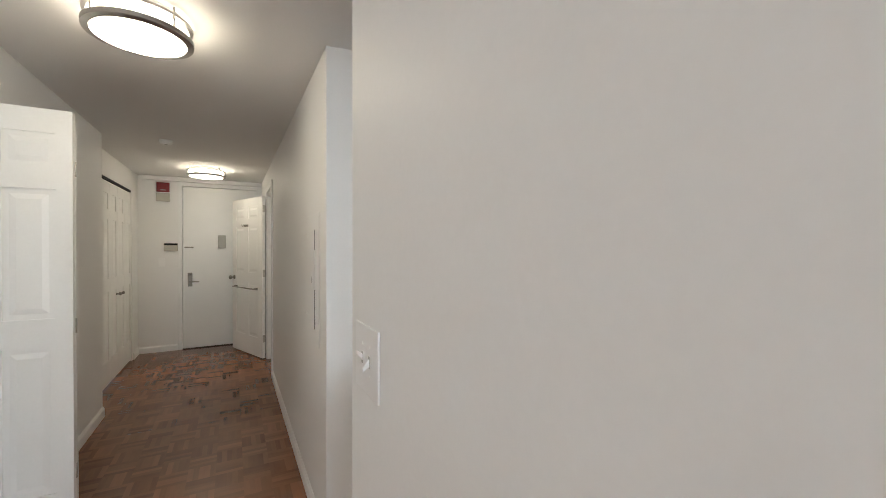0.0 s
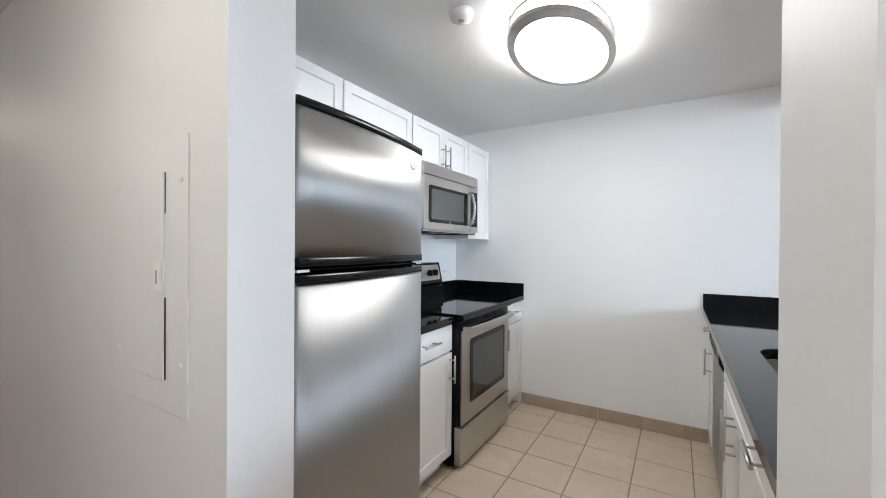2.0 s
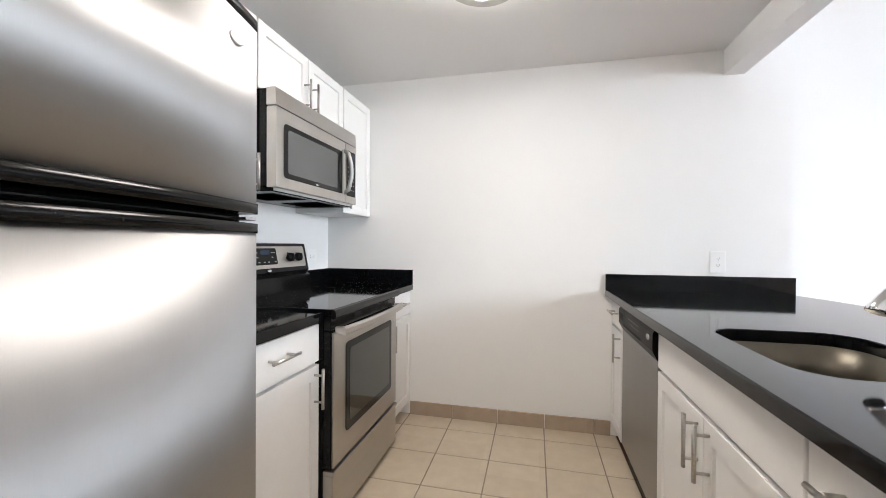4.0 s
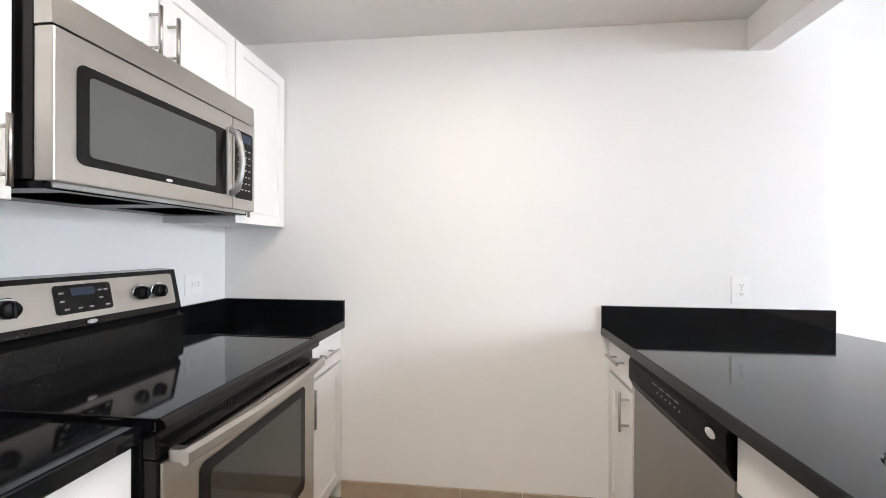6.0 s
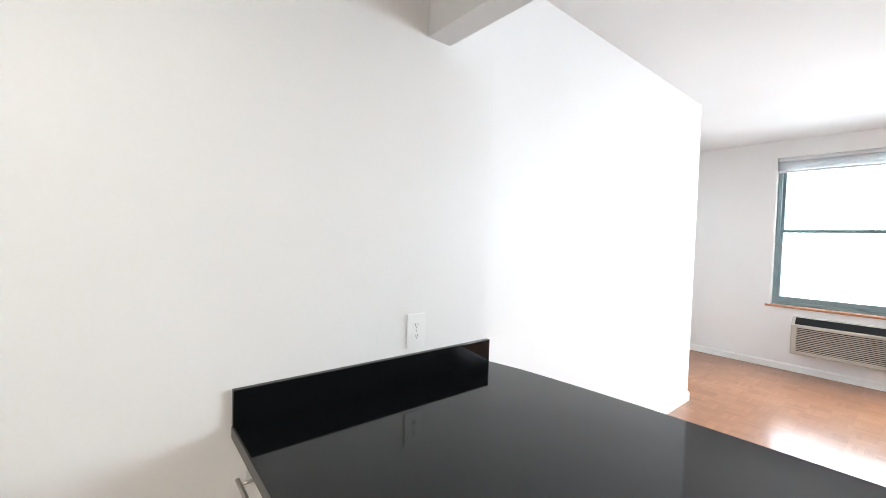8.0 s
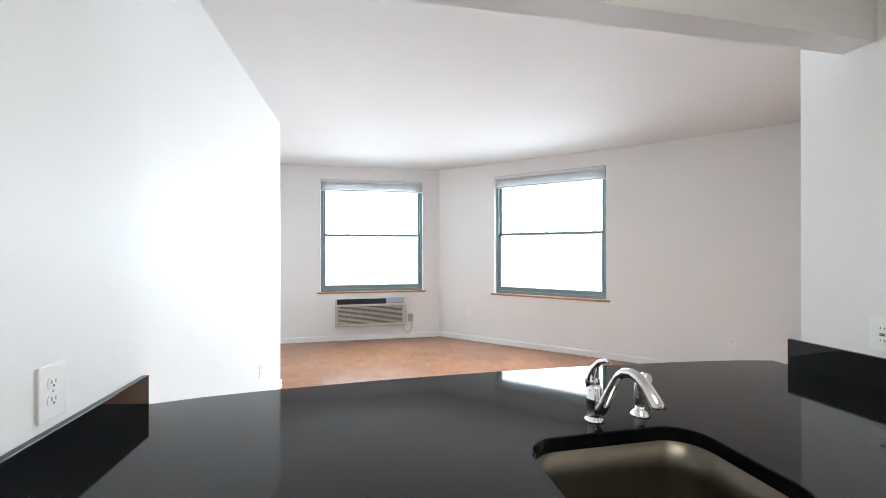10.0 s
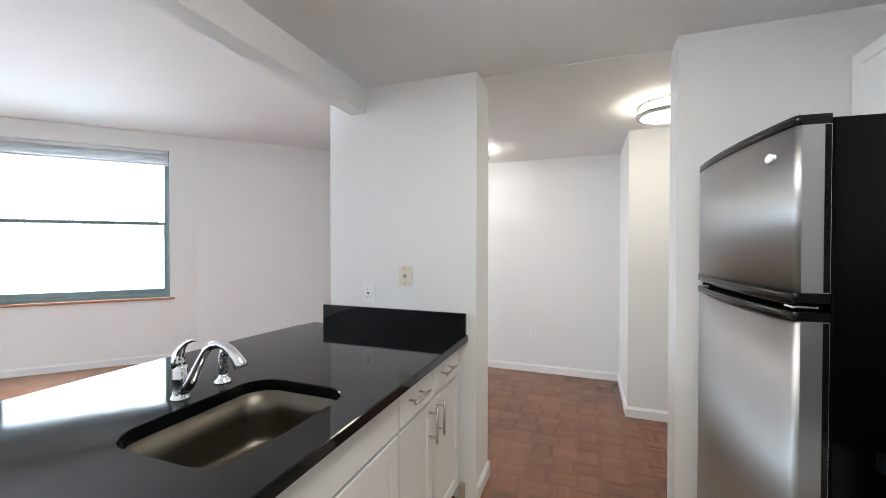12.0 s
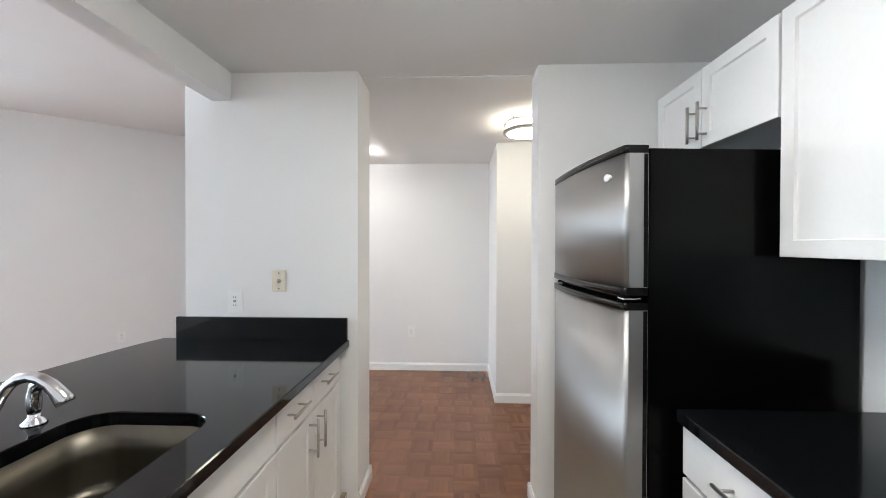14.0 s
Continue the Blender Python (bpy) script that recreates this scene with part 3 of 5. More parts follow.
# folded closet leaves near the dining corner
cf = thing("folding_closet_door", (0.28, -3.9, 0), "white panelled folding closet door, folded open", "closet door")
for i in range(2):
    bm = B()
    panel_door(bm, 0.302, 2.03, 0.03, 1, ROWS6, 0.06)
    bmesh.ops.rotate(bm, verts=bm.verts[:], cent=(0, 0, 0), matrix=Matrix.Rotation(radians(90), 3, "Z"))
    bmesh.ops.translate(bm, verts=bm.verts[:], vec=(0.29 + 0.036 * i, -4.065, 0.02))
    part("door_leaf", bm, M_DOOR, cf)
for z in (0.3, 1.0, 1.75):
    bm = B()
    tube(bm, [(0.292, -3.762, z), (0.292, -3.762, z + 0.07)], 0.005)
    part("hinge", bm, M_NICKEL, cf)


# ---------------- kitchen cabinets ----------------
def shaker(bm, x, s, y0, y1, z0, z1, rail=0.055):
    """A framed cabinet door on the plane x; s is the way it faces along x. One mesh: the panel is sunk into the slab."""
    g = 0.002
    y0, y1, z0, z1 = y0 + g, y1 - g, z0 + g, z1 - g
    x1, x2 = x + s * 0.020, x + s * 0.012
    e, q = 0.0015, 0.004

    def ring(xx, d):
        return [bm.verts.new((xx, yy, zz)) for yy, zz in ((y0 + d, z0 + d), (y1 - d, z0 + d), (y1 - d, z1 - d), (y0 + d, z1 - d))]

    rings = [ring(x, 0), ring(x1 - s * e, 0), ring(x1, e), ring(x1, rail), ring(x2, rail + q)]
    bm.faces.new(rings[0])
    bm.faces.new(rings[-1])
    for a, b in zip(rings, rings[1:]):
        for k in range(4):
            bm.faces.new((a[k], a[(k + 1) % 4], b[(k + 1) % 4], b[k]))
    bmesh.ops.recalc_face_normals(bm, faces=bm.faces[:])
    return bm


def slab(bm, x, s, y0, y1, z0, z1):
    g = 0.002
    box(bm, x, x + s * 0.020, y0 + g, y1 - g, z0 + g, z1 - g, 0.002, 1)
    return bm


def handle(parent, x, s, y, z, length, vertical):
    """A round bar pull with two posts, centred at y, z on the face x."""
    bm = B()
    d = Vector((0, 0, 1)) if vertical else Vector((0, 1, 0))
    c = Vector((x + s * 0.038, y, z))
    tube(bm, [c - d * length / 2, c + d * length / 2], 0.006)
    for k in (-1, 1):
        p = c + d * (k * length * 0.33)
        tube(bm, [p - Vector((s * 0.038, 0, 0)), p], 0.0045)
    return part("handle", bm, M_NICKEL, parent, "brushed nickel bar handle")


def base_cabinet(label, xb, xf, s, y0, y1, doors, drawers, falsefront=False, group="base cabinets"):
    """xb: back, xf: face of the carcass, s: facing. doors and drawers: (y0, y1, handle y or None)."""
    th = thing("base_cabinet", ((xb + xf) / 2, (y0 + y1) / 2, 0), label, "cabinet", group)
    bm = B()
    if falsefront:
        box(bm, xb, xf, y0 + 0.001, y1 - 0.001, 0.095, 0.113)
        box(bm, xb, xf, y0 + 0.001, y0 + 0.019, 0.113, 0.872)
        box(bm, xb, xf, y1 - 0.019, y1 - 0.001, 0.113, 0.872)
        box(bm, xf - s * 0.018, xf, y0 + 0.019, y1 - 0.019, 0.113, 0.872)
        box(bm, xb, xb + s * 0.018, y0 + 0.019, y1 - 0.019, 0.113, 0.872)
    else:
        box(bm, xb, xf, y0 + 0.001, y1 - 0.001, 0.095, 0.872)
    part("body", bm, M_CAB, th)
    bm = B()
    box(bm, xb, xf - s * 0.06, y0 + 0.001, y1 - 0.001, 0.0, 0.095)
    part("toe_kick", bm, M_CAB, th)
    for a, b, hy in drawers:
        bm = B()
        slab(bm, xf, s, a, b, 0.715, 0.868)
        d = part("drawer_front", bm, M_CAB, th)
        if hy is not None:
            handle(d, xf + s * 0.02, s, hy, 0.80, 0.15, False)
    for a, b, hy in doors:
        bm = B()
        shaker(bm, xf, s, a, b, 0.10, 0.705)
        d = part("door", bm, M_CAB, th)
        if hy is not None:
            handle(d, xf + s * 0.02, s, hy, 0.615, 0.16, True)
    return th


FX = 0.625
base_cabinet("white lacquered base cabinet between stove and end wall", 0.003, FX, 1, -0.433, -0.003, [(-0.431, -0.006, -0.396)], [(-0.431, -0.006, -0.218)])
base_cabinet("white lacquered base cabinet between fridge and stove", 0.003, FX, 1, -1.745, -1.201, [(-1.742, -1.203, -1.238)], [(-1.742, -1.203, -1.465)])
PX = 1.985
base_cabinet("narrow white lacquered base cabinet beside the dishwasher", 2.58, PX, -1, -0.308, -0.003, [(-0.305, -0.006, -0.27)], [(-0.305, -0.006, -0.16)])
base_cabinet("white lacquered sink cabinet with a plain front panel", 2.58, PX, -1, -1.814, -0.957, [(-1.385, -0.959, -1.345), (-1.812, -1.385, -1.425)], [(-1.812, -0.959, None)], True)
base_cabinet("white lacquered base cabinet with two drawers and two doors", 2.58, PX, -1, -2.54, -1.816, [(-2.158, -1.818, -2.11), (-2.538, -2.158, -2.20)], [(-2.158, -1.818, -1.955), (-2.538, -2.158, -2.31)])


def wall_cabinet(label, y0, y1, z0, z1, doors, depth=0.315):
    th = thing("wall_cabinet", (0.16, (y0 + y1) / 2, z0), label, "cabinet", "wall cabinets")
    bm = B()
    box(bm, 0.003, depth, y0 + 0.001, y1 - 0.001, z0, z1)
    part("body", bm, M_CAB, th)
    for a, b, hy, hz in doors:
        bm = B()
        shaker(bm, depth, 1, a, b, z0 - 0.002, z1 + 0.002, 0.05)
        d = part("door", bm, M_CAB, th)
        if hy is not None:
            handle(d, depth + 0.02, 1, hy, hz, 0.155, True)
    return th


UZ = 2.157
wall_cabinet("tall white wall cabinet in the corner", -0.410, -0.006, 1.388, UZ, [(-0.409, -0.008, -0.376, 1.49)])
wall_cabinet("short white wall cabinet over the microwave", -1.180, -0.412, 1.862, UZ, [(-0.795, -0.413, -0.762, 1.955), (-1.178, -0.797, -0.832, 1.955)])
wall_cabinet("tall white wall cabinet between fridge and microwave", -1.775, -1.184, 1.388, UZ, [(-1.774, -1.186, -1.220, 1.49)])
wall_cabinet("short white wall cabinet over the fridge", -2.536, -1.779, 1.830, UZ, [(-2.175, -1.781, -2.14, 1.93), (-2.534, -2.177, -2.21, 1.93)])

# ---------------- worktops ----------------
def worktop(bm, x0, x1, y0, y1, hole=None):
    """A 4 cm slab with eased edges; hole: a list of points for a cut-out."""
    if not hole:
        return box(bm, x0, x1, y0, y1, 0.874, 0.914, 0.006)
    r = 0.0035
    # ring of quads between the rim of the slab and the cut-out
    n = len(hole)
    cx, cy = sum(p[0] for p in hole) / n, sum(p[1] for p in hole) / n
    outer = []
    for hx, hy in hole:
        dx, dy = hx - cx, hy - cy
        k = 1e9
        if abs(dx) > 1e-6:
            k = min(k, ((x1 - r if dx > 0 else x0 + r) - cx) / dx)
        if abs(dy) > 1e-6:
            k = min(k, ((y1 - r if dy > 0 else y0 + r) - cy) / dy)
        outer.append((cx + dx * k, cy + dy * k))
    for corner in ((x0 + r, y0 + r), (x1 - r, y0 + r), (x1 - r, y1 - r), (x0 + r, y1 - r)):
        i = min(range(n), key=lambda j: (outer[j][0] - corner[0]) ** 2 + (outer[j][1] - corner[1]) ** 2)
        outer[i] = corner
    rim = [(p[0] + 0.003 * (p[0] - cx) / math.dist(p, (cx, cy)), p[1] + 0.003 * (p[1] - cy) / math.dist(p, (cx, cy))) for p in hole]
    rings = []
    for pts, z in ((hole, 0.874), (hole, 0.911), (rim, 0.914), (outer, 0.914)):
        rings.append([bm.verts.new((p[0], p[1], z)) for p in pts])
    ed = []
    for p in outer:
        q = [p[0], p[1]]
        if abs(p[0] - (x0 + r)) < 1e-5: q[0] = x0
        if abs(p[0] - (x1 - r)) < 1e-5: q[0] = x1
        if abs(p[1] - (y0 + r)) < 1e-5: q[1] = y0
        if abs(p[1] - (y1 - r)) < 1e-5: q[1] = y1
        ed.append(q)
    rings.append([bm.verts.new((p[0], p[1], 0.914 - r)) for p in ed])
    rings.append([bm.verts.new((p[0], p[1], 0.874 + r)) for p in ed])
    rings.append([bm.verts.new((p[0], p[1], 0.874)) for p in outer])
    rings.append(rings[0])
    for a, b in zip(rings, rings[1:]):
        for k in range(n):
            bm.faces.new((a[k], a[(k + 1) % n], b[(k + 1) % n], b[k]))
    bmesh.ops.recalc_face_normals(bm, faces=bm.faces[:])
    return bm


SX0, SX1, SY0, SY1 = 2.060, 2.462, -1.650, -1.132


def denser(poly, step=0.03):
    """The same outline with extra points on its long sides."""
    out = []
    for p, q in zip(poly, poly[1:] + poly[:1]):
        k = max(1, round(math.dist(p, q) / step))
        out += [(p[0] + (q[0] - p[0]) * i / k, p[1] + (q[1] - p[1]) * i / k) for i in range(k)]
    return out


HOLE = denser(rrect(SX0, SX1, SY0, SY1, 0.10, 8))
wt = thing("worktop", (2.4, -1.3, 0.874), "polished black granite worktop with a sink cut-out", "worktop")
bm = B()
worktop(bm, 1.927, 2.945, -2.578, -0.002, HOLE)
for v in bm.verts:
    if v.co.x > 2.9:
        v.co.x += 0.105 * max(math.sin(math.pi * min(max(-v.co.y / 2.576, 0), 1)), 0.0) ** 0.6
part("slab", bm, M_GRANITE, wt)
bm = B()
box(bm, 1.927, 2.934, -0.022, -0.002, 0.9145, 1.016, 0.002)
part("backsplash", bm, M_GRANITE, wt)
bm = B()
box(bm, 1.935, 2.868, -2.578, -2.558, 0.9145, 1.033, 0.002)
part("backsplash", bm, M_GRANITE, wt)
wt = thing("worktop", (0.33, -0.2, 0.874), "polished black granite worktop beside the stove", "worktop", "worktops of the stove wall")
bm = B()
box(bm, 0.002, 0.662, -0.433, -0.002, 0.874, 0.914, 0.005)
part("slab", bm, M_GRANITE, wt)
bm = B()
box(bm, 0.023, 0.662, -0.022, -0.002, 0.9145, 1.016, 0.002)
part("backsplash", bm, M_GRANITE, wt)
bm = B()
box(bm, 0.002, 0.022, -0.433, -0.002, 0.9145, 1.016, 0.002)
part("backsplash", bm, M_GRANITE, wt)
wt = thing("worktop", (0.33, -1.45, 0.874), "polished black granite worktop between fridge and stove", "worktop", "worktops of the stove wall")
bm = B()
box(bm, 0.002, 0.662, -1.748, -1.201, 0.874, 0.914, 0.005)
part("slab", bm, M_GRANITE, wt)
bm = B()
box(bm, 0.002, 0.022, -1.748, -1.201, 0.9145, 1.016, 0.002)
part("backsplash", bm, M_GRANITE, wt)

# sink bowl under the cut-out
sk = thing("sink", (2.265, -1.39, 0.70), "undermounted stainless steel sink bowl", "sink")
bm = B()
rings = []
for grow, z in ((0.012, 0.8735), (-0.003, 0.8735), (-0.005, 0.78), (-0.009, 0.712), (-0.018, 0.690), (-0.040, 0.680), (-0.09, 0.676)):
    rings.append([bm.verts.new((p[0], p[1], z)) for p in rrect(SX0 - grow, SX1 + grow, SY0 - grow, SY1 + grow, max(0.10 + grow, 0.02), 8)])
for a, b in zip(rings, rings[1:]):
    for k in range(len(a)):
        f = bm.faces.new((a[k], b[k], b[(k + 1) % len(a)], a[(k + 1) % len(a)]))
        f.smooth = True
bm.faces.new(list(reversed(rings[-1])))
bmesh.ops.recalc_face_normals(bm, faces=bm.faces[:])
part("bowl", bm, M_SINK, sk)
bm = B()
lathe(bm, (2.265, -1.39, 0.6765), [(0.045, 0), (0.045, 0.003), (0.036, 0.004), (0.030, -0.004), (0.004, -0.006)], 24)
part("drain", bm, M_CHROME, sk, "chrome drain strainer")

# tap
fx, fy, fz = 2.54, -1.40, 0.914
tp = thing("kitchen_tap", (fx, fy, fz), "chrome single-lever kitchen tap with arched spout", "tap")
bm = B()
lathe(bm, (fx, fy, fz), [(0.029, 0), (0.029, 0.004), (0.025, 0.009), (0.0225, 0.016), (0.0225, 0.062), (0.024, 0.064), (0.024, 0.070), (0.0225, 0.072), (0.0225, 0.096), (0.018, 0.108), (0.006, 0.114)], 28)
part("body", bm, M_CHROME, tp)
bm = B()
path = [(0.010, 0.026), (0.030, 0.045), (0.048, 0.075), (0.064, 0.108), (0.080, 0.138), (0.097, 0.162), (0.118, 0.177), (0.142, 0.182), (0.166, 0.175), (0.187, 0.160), (0.205, 0.139), (0.217, 0.122), (0.222, 0.112)]
rad = [0.016, 0.018, 0.0155, 0.0135, 0.0125, 0.0125, 0.013, 0.0135, 0.0145, 0.0155, 0.0175, 0.020, 0.0205]
tube(bm, [(fx - u * 0.985, fy - u * 0.17, fz + v) for u, v in path], rad, 18)
part("spout", bm, M_CHROME, tp)
bm = B()
tube(bm, [(fx + 0.004, fy, fz + 0.100), (fx + 0.010, fy, fz + 0.118), (fx + 0.008, fy, fz + 0.140), (fx - 0.004, fy - 0.002, fz + 0.162), (fx - 0.022, fy - 0.004, fz + 0.180), (fx - 0.045, fy - 0.008, fz + 0.190), (fx - 0.062, fy - 0.01, fz + 0.190)], [0.021, 0.022, 0.018, 0.011, 0.0075, 0.006, 0.004], 16)
part("lever", bm, M_CHROME, tp)
SPX, SPY = 2.543, -1.56
sp = thing("side_sprayer", (SPX, SPY, fz), "chrome side sprayer standing in the worktop", "sprayer")
bm = B()
lathe(bm, (SPX, SPY, fz), [(0.029, 0), (0.028, 0.005), (0.019, 0.014), (0.014, 0.022), (0.0135, 0.030)], 28)
part("holder", bm, M_CHROME, sp)
bm = B()
tube(bm, [(SPX, SPY, fz + 0.0305), (SPX, SPY, fz + 0.045), (SPX, SPY, fz + 0.075), (SPX - 0.001, SPY, fz + 0.092), (SPX - 0.006, SPY, fz + 0.108), (SPX - 0.018, SPY - 0.003, fz + 0.120), (SPX - 0.033, SPY - 0.006, fz + 0.123)], [0.0135, 0.0165, 0.0175, 0.0155, 0.0165, 0.018, 0.014], 20)
part("spray_head", bm, M_CHROME, sp)


# ---------------- fridge ----------------
FY0, FY1 = -2.508, -1.800
fr = thing("fridge", (0.45, -2.12, 0), "stainless steel top-freezer fridge with black sides", "fridge")
bm = B()
box(bm, 0.038, 0.752, FY0 + 0.03, FY1 - 0.012, 0.02, 1.738, 0.006)
part("cabinet_body", bm, M_BLACKMAT, fr)


def bow(y):
    u = (y - FY0) / (FY1 - FY0)
    return 0.834 + 0.024 * (1 - (2 * u - 1) ** 2)


def bowed(bm, z0, z1, inset=0.0, back=0.760, r=0.012, extra=0.0, zr=0.0):
    """A slab whose front bows out, with rounded side edges."""
    a, b = FY0 + inset, FY1 - inset
    prof = [(back, a)]
    for k in range(5):
        t = radians(90 * k / 4)
        y = a + r * (1 - math.cos(t))
        prof.append((bow(y) + extra - r + r * math.sin(t), y))
    for k in range(1, 20):
        y = a + r + (b - a - 2 * r) * k / 20
        prof.append((bow(y) + extra, y))
    for k in range(5):
        t = radians(90 * (1 - k / 4))
        y = b - r * (1 - math.cos(t))
        prof.append((bow(y) + extra - r + r * math.sin(t), y))
    prof.append((back, b))
    lo = [bm.verts.new((x, y, z0)) for x, y in prof]
    hi = [bm.verts.new((x, y, z1)) for x, y in prof]
    bm.faces.new(list(reversed(lo)))
    bm.faces.new(hi)
    for i in range(len(prof)):
        j = (i + 1) % len(prof)
        f = bm.faces.new((lo[i], lo[j], hi[j], hi[i]))
        f.smooth = 0 < i < len(prof) - 2
    bmesh.ops.recalc_face_normals(bm, faces=bm.faces[:])
    return bm


def fridge_door(name, z0, z1, bands):
    bm = B()
    bowed(bm, z0, z1)
    d = part(name, bm, M_STEEL_Z, fr, "brushed stainless steel bowed door")
    for n_, a, b, ex in bands:
        bm = B()
        bowed(bm, a, b, extra=ex, r=0.012)
        part(n_, bm, M_BLACK, d, "glossy black trim strip")
    for y in (FY0 - 0.0015, FY1 - 0.0005):
        bm = B()
        box(bm, 0.762, 0.829 if y < -2 else 0.775, y, y + 0.002, z0 + 0.002, z1 - 0.002)
        part("side_gasket", bm, M_BLACK, d, "black edge strip")
    return d


fz_door = fridge_door("freezer_door", 1.288, 1.718, [("top_trim", 1.7185, 1.744, 0.002), ("handle_trim", 1.262, 1.2875, 0.004)])
lo_door = fridge_door("fridge_door", 0.10, 1.214, [("handle_trim", 1.2145, 1.238, 0.004), ("bottom_trim", 0.085, 0.0995, 0.0)])
bm = B()
bowed(bm, 1.239, 1.2615, inset=0.03, extra=-0.03)
part("handle_recess", bm, M_BLACKMAT, fr)
bm = B()
box(bm, 0.06, 0.76, FY0 + 0.02, FY1 - 0.02, 0.0, 0.0195)
box(bm, 0.75, 0.80, FY0 + 0.02, FY1 - 0.02, 0.02, 0.08, 0.004)
part("kick_grille", bm, M_BLACK, fr)
for z in (1.249, 1.250, 1.728):
    bm = B()
    if z == 1.249:
        box(bm, 0.78, 0.836, FY0 + 0.004, FY0 + 0.05, z - 0.005, z + 0.005, 0.002)
    elif z == 1.250:
        box(bm, 0.78, 0.835, FY1 - 0.05, FY1 - 0.008, z - 0.004, z + 0.003, 0.002)
    else:
        box(bm, 0.70, 0.80, FY0 + 0.01, FY0 + 0.06, 1.7445, 1.752, 0.003)
    part("hinge", bm, M_CHROME if z < 1.5 else M_BLACK, fr)
bm = B()
lathe(bm, (bow(-1.90) - 0.003, -1.90, 1.655), [(0.025, 0), (0.025, 0.007), (0.021, 0.009)], 28, "x")
bmesh.ops.scale(bm, vec=(1, 1, 0.55), space=Matrix.Translation((0, 0, -1.655)), verts=bm.verts[:])
part("badge", bm, M_BADGE, fr, "pale oval maker's badge")

fr.rotation_euler = (0, 0, radians(4.2))

# ---------------- microwave ----------------
MY0, MY1, MZ0, MZ1, MX = -1.178, -0.418, 1.432, 1.857, 0.425
mw = thing("microwave", (0.2, -0.79, MZ0), "stainless steel over-the-range microwave", "microwave")
bm = B()
box(bm, 0.005, 0.375, MY0, MY1, MZ0 + 0.004, MZ1 - 0.002, 0.003)
part("body", bm, M_BLACK, mw)
bm = B()
box(bm, 0.02, 0.395, MY0 + 0.006, MY1 - 0.006, MZ0 - 0.016, MZ0 + 0.0035, 0.003)
part("underside", bm, M_BLACKMAT, mw, "black underside panel")
bm = B()
prism(bm, [(0.376, 1.782), (MX - 0.002, 1.782), (MX - 0.006, MZ1), (0.376, MZ1)], MY0, MY1, "y")
part("vent_cover", bm, M_STEEL_Y, mw, "brushed stainless vent cover")
bm = B()
box(bm, 0.376, MX, MY0, -0.560, MZ0, 1.777, 0.004)
dr = part("door", bm, M_STEEL_Y, mw, "brushed stainless microwave door")
bm = B()
prism(bm, rrect(-1.128, -0.588, 1.478, 1.716, 0.02, 4), MX - 0.002, MX + 0.002, "x")
wd = part("window_surround", bm, M_BLACK, dr)
bm = B()
prism(bm, rrect(-1.100, -0.655, 1.50, 1.694, 0.012, 4), MX + 0.0022, MX + 0.0032, "x")
part("window_pane", bm, vary(mat("mesh_glass", (0.10, 0.105, 0.105), 0.16), (0.066, 0.07, 0.068), (0.076, 0.08, 0.078), 3, 900, 0.0), wd, "grey meshed glass")
bm = B()
box(bm, MX + 0.0005, MX + 0.008, -0.599, -0.590, 1.478, 1.728, 0.002)
part("handle_rail", bm, M_STEEL_Z, dr, "slim stainless rail beside the window")
bm = B()
tube(bm, [(MX + 0.002, -0.578, 1.485), (MX + 0.028, -0.575, 1.50), (MX + 0.043, -0.572, 1.56), (MX + 0.048, -0.571, 1.605), (MX + 0.043, -0.572, 1.65), (MX + 0.028, -0.575, 1.71), (MX + 0.002, -0.578, 1.725)], [0.013, 0.012, 0.011, 0.011, 0.011, 0.012, 0.013], 14)
part("handle", bm, M_STEEL_Z, dr, "curved stainless handle")
bm = B()
box(bm, 0.376, MX, -0.556, MY1, MZ0, 1.777, 0.004)
cp = part("control_side", bm, M_STEEL_Y, mw)
bm = B()
prism(bm, rrect(-0.545, -0.436, 1.474, 1.738, 0.008, 3), MX - 0.001, MX + 0.002, "x")
cpp = part("control_panel", bm, M_BLACK, cp, "black key panel")
bm = B()
box(bm, MX + 0.0022, MX + 0.003, -0.537, -0.446, 1.695, 1.727)
part("display", bm, M_DISPLAY, cpp)
bm = B()
for r in range(7):
    for c in range(4):
        y = -0.533 + c * 0.023
        z = 1.664 - r * 0.026
        box(bm, MX + 0.0022, MX + 0.0028, y, y + 0.012, z, z + 0.005)
tagged(part("key_print", bm, M_PRINT, cpp, "small pale key markings"), kind="stuff")
bm = B()
box(bm, 0.05, 0.40, MY0 + 0.02, MY1 - 0.02, MZ0 - 0.012, MZ0 + 0.003, 0.003)
part("underside", bm, M_GREY, mw)
for y0 in (-1.10, -0.74):
    bm = B()
    box(bm, 0.12, 0.36, y0, y0 + 0.26, MZ0 - 0.016, MZ0 - 0.0125)
    part("grease_filter", bm, M_DARK, mw)
bm = B()
lathe(bm, (MX + 0.0022, -0.86, 1.486), [(0.012, 0), (0.012, 0.0012)], 20, "x")
bmesh.ops.scale(bm, vec=(1, 1, 0.4), space=Matrix.Translation((0, 0, -1.486)), verts=bm.verts[:])
part("badge", bm, M_BADGE, mw)

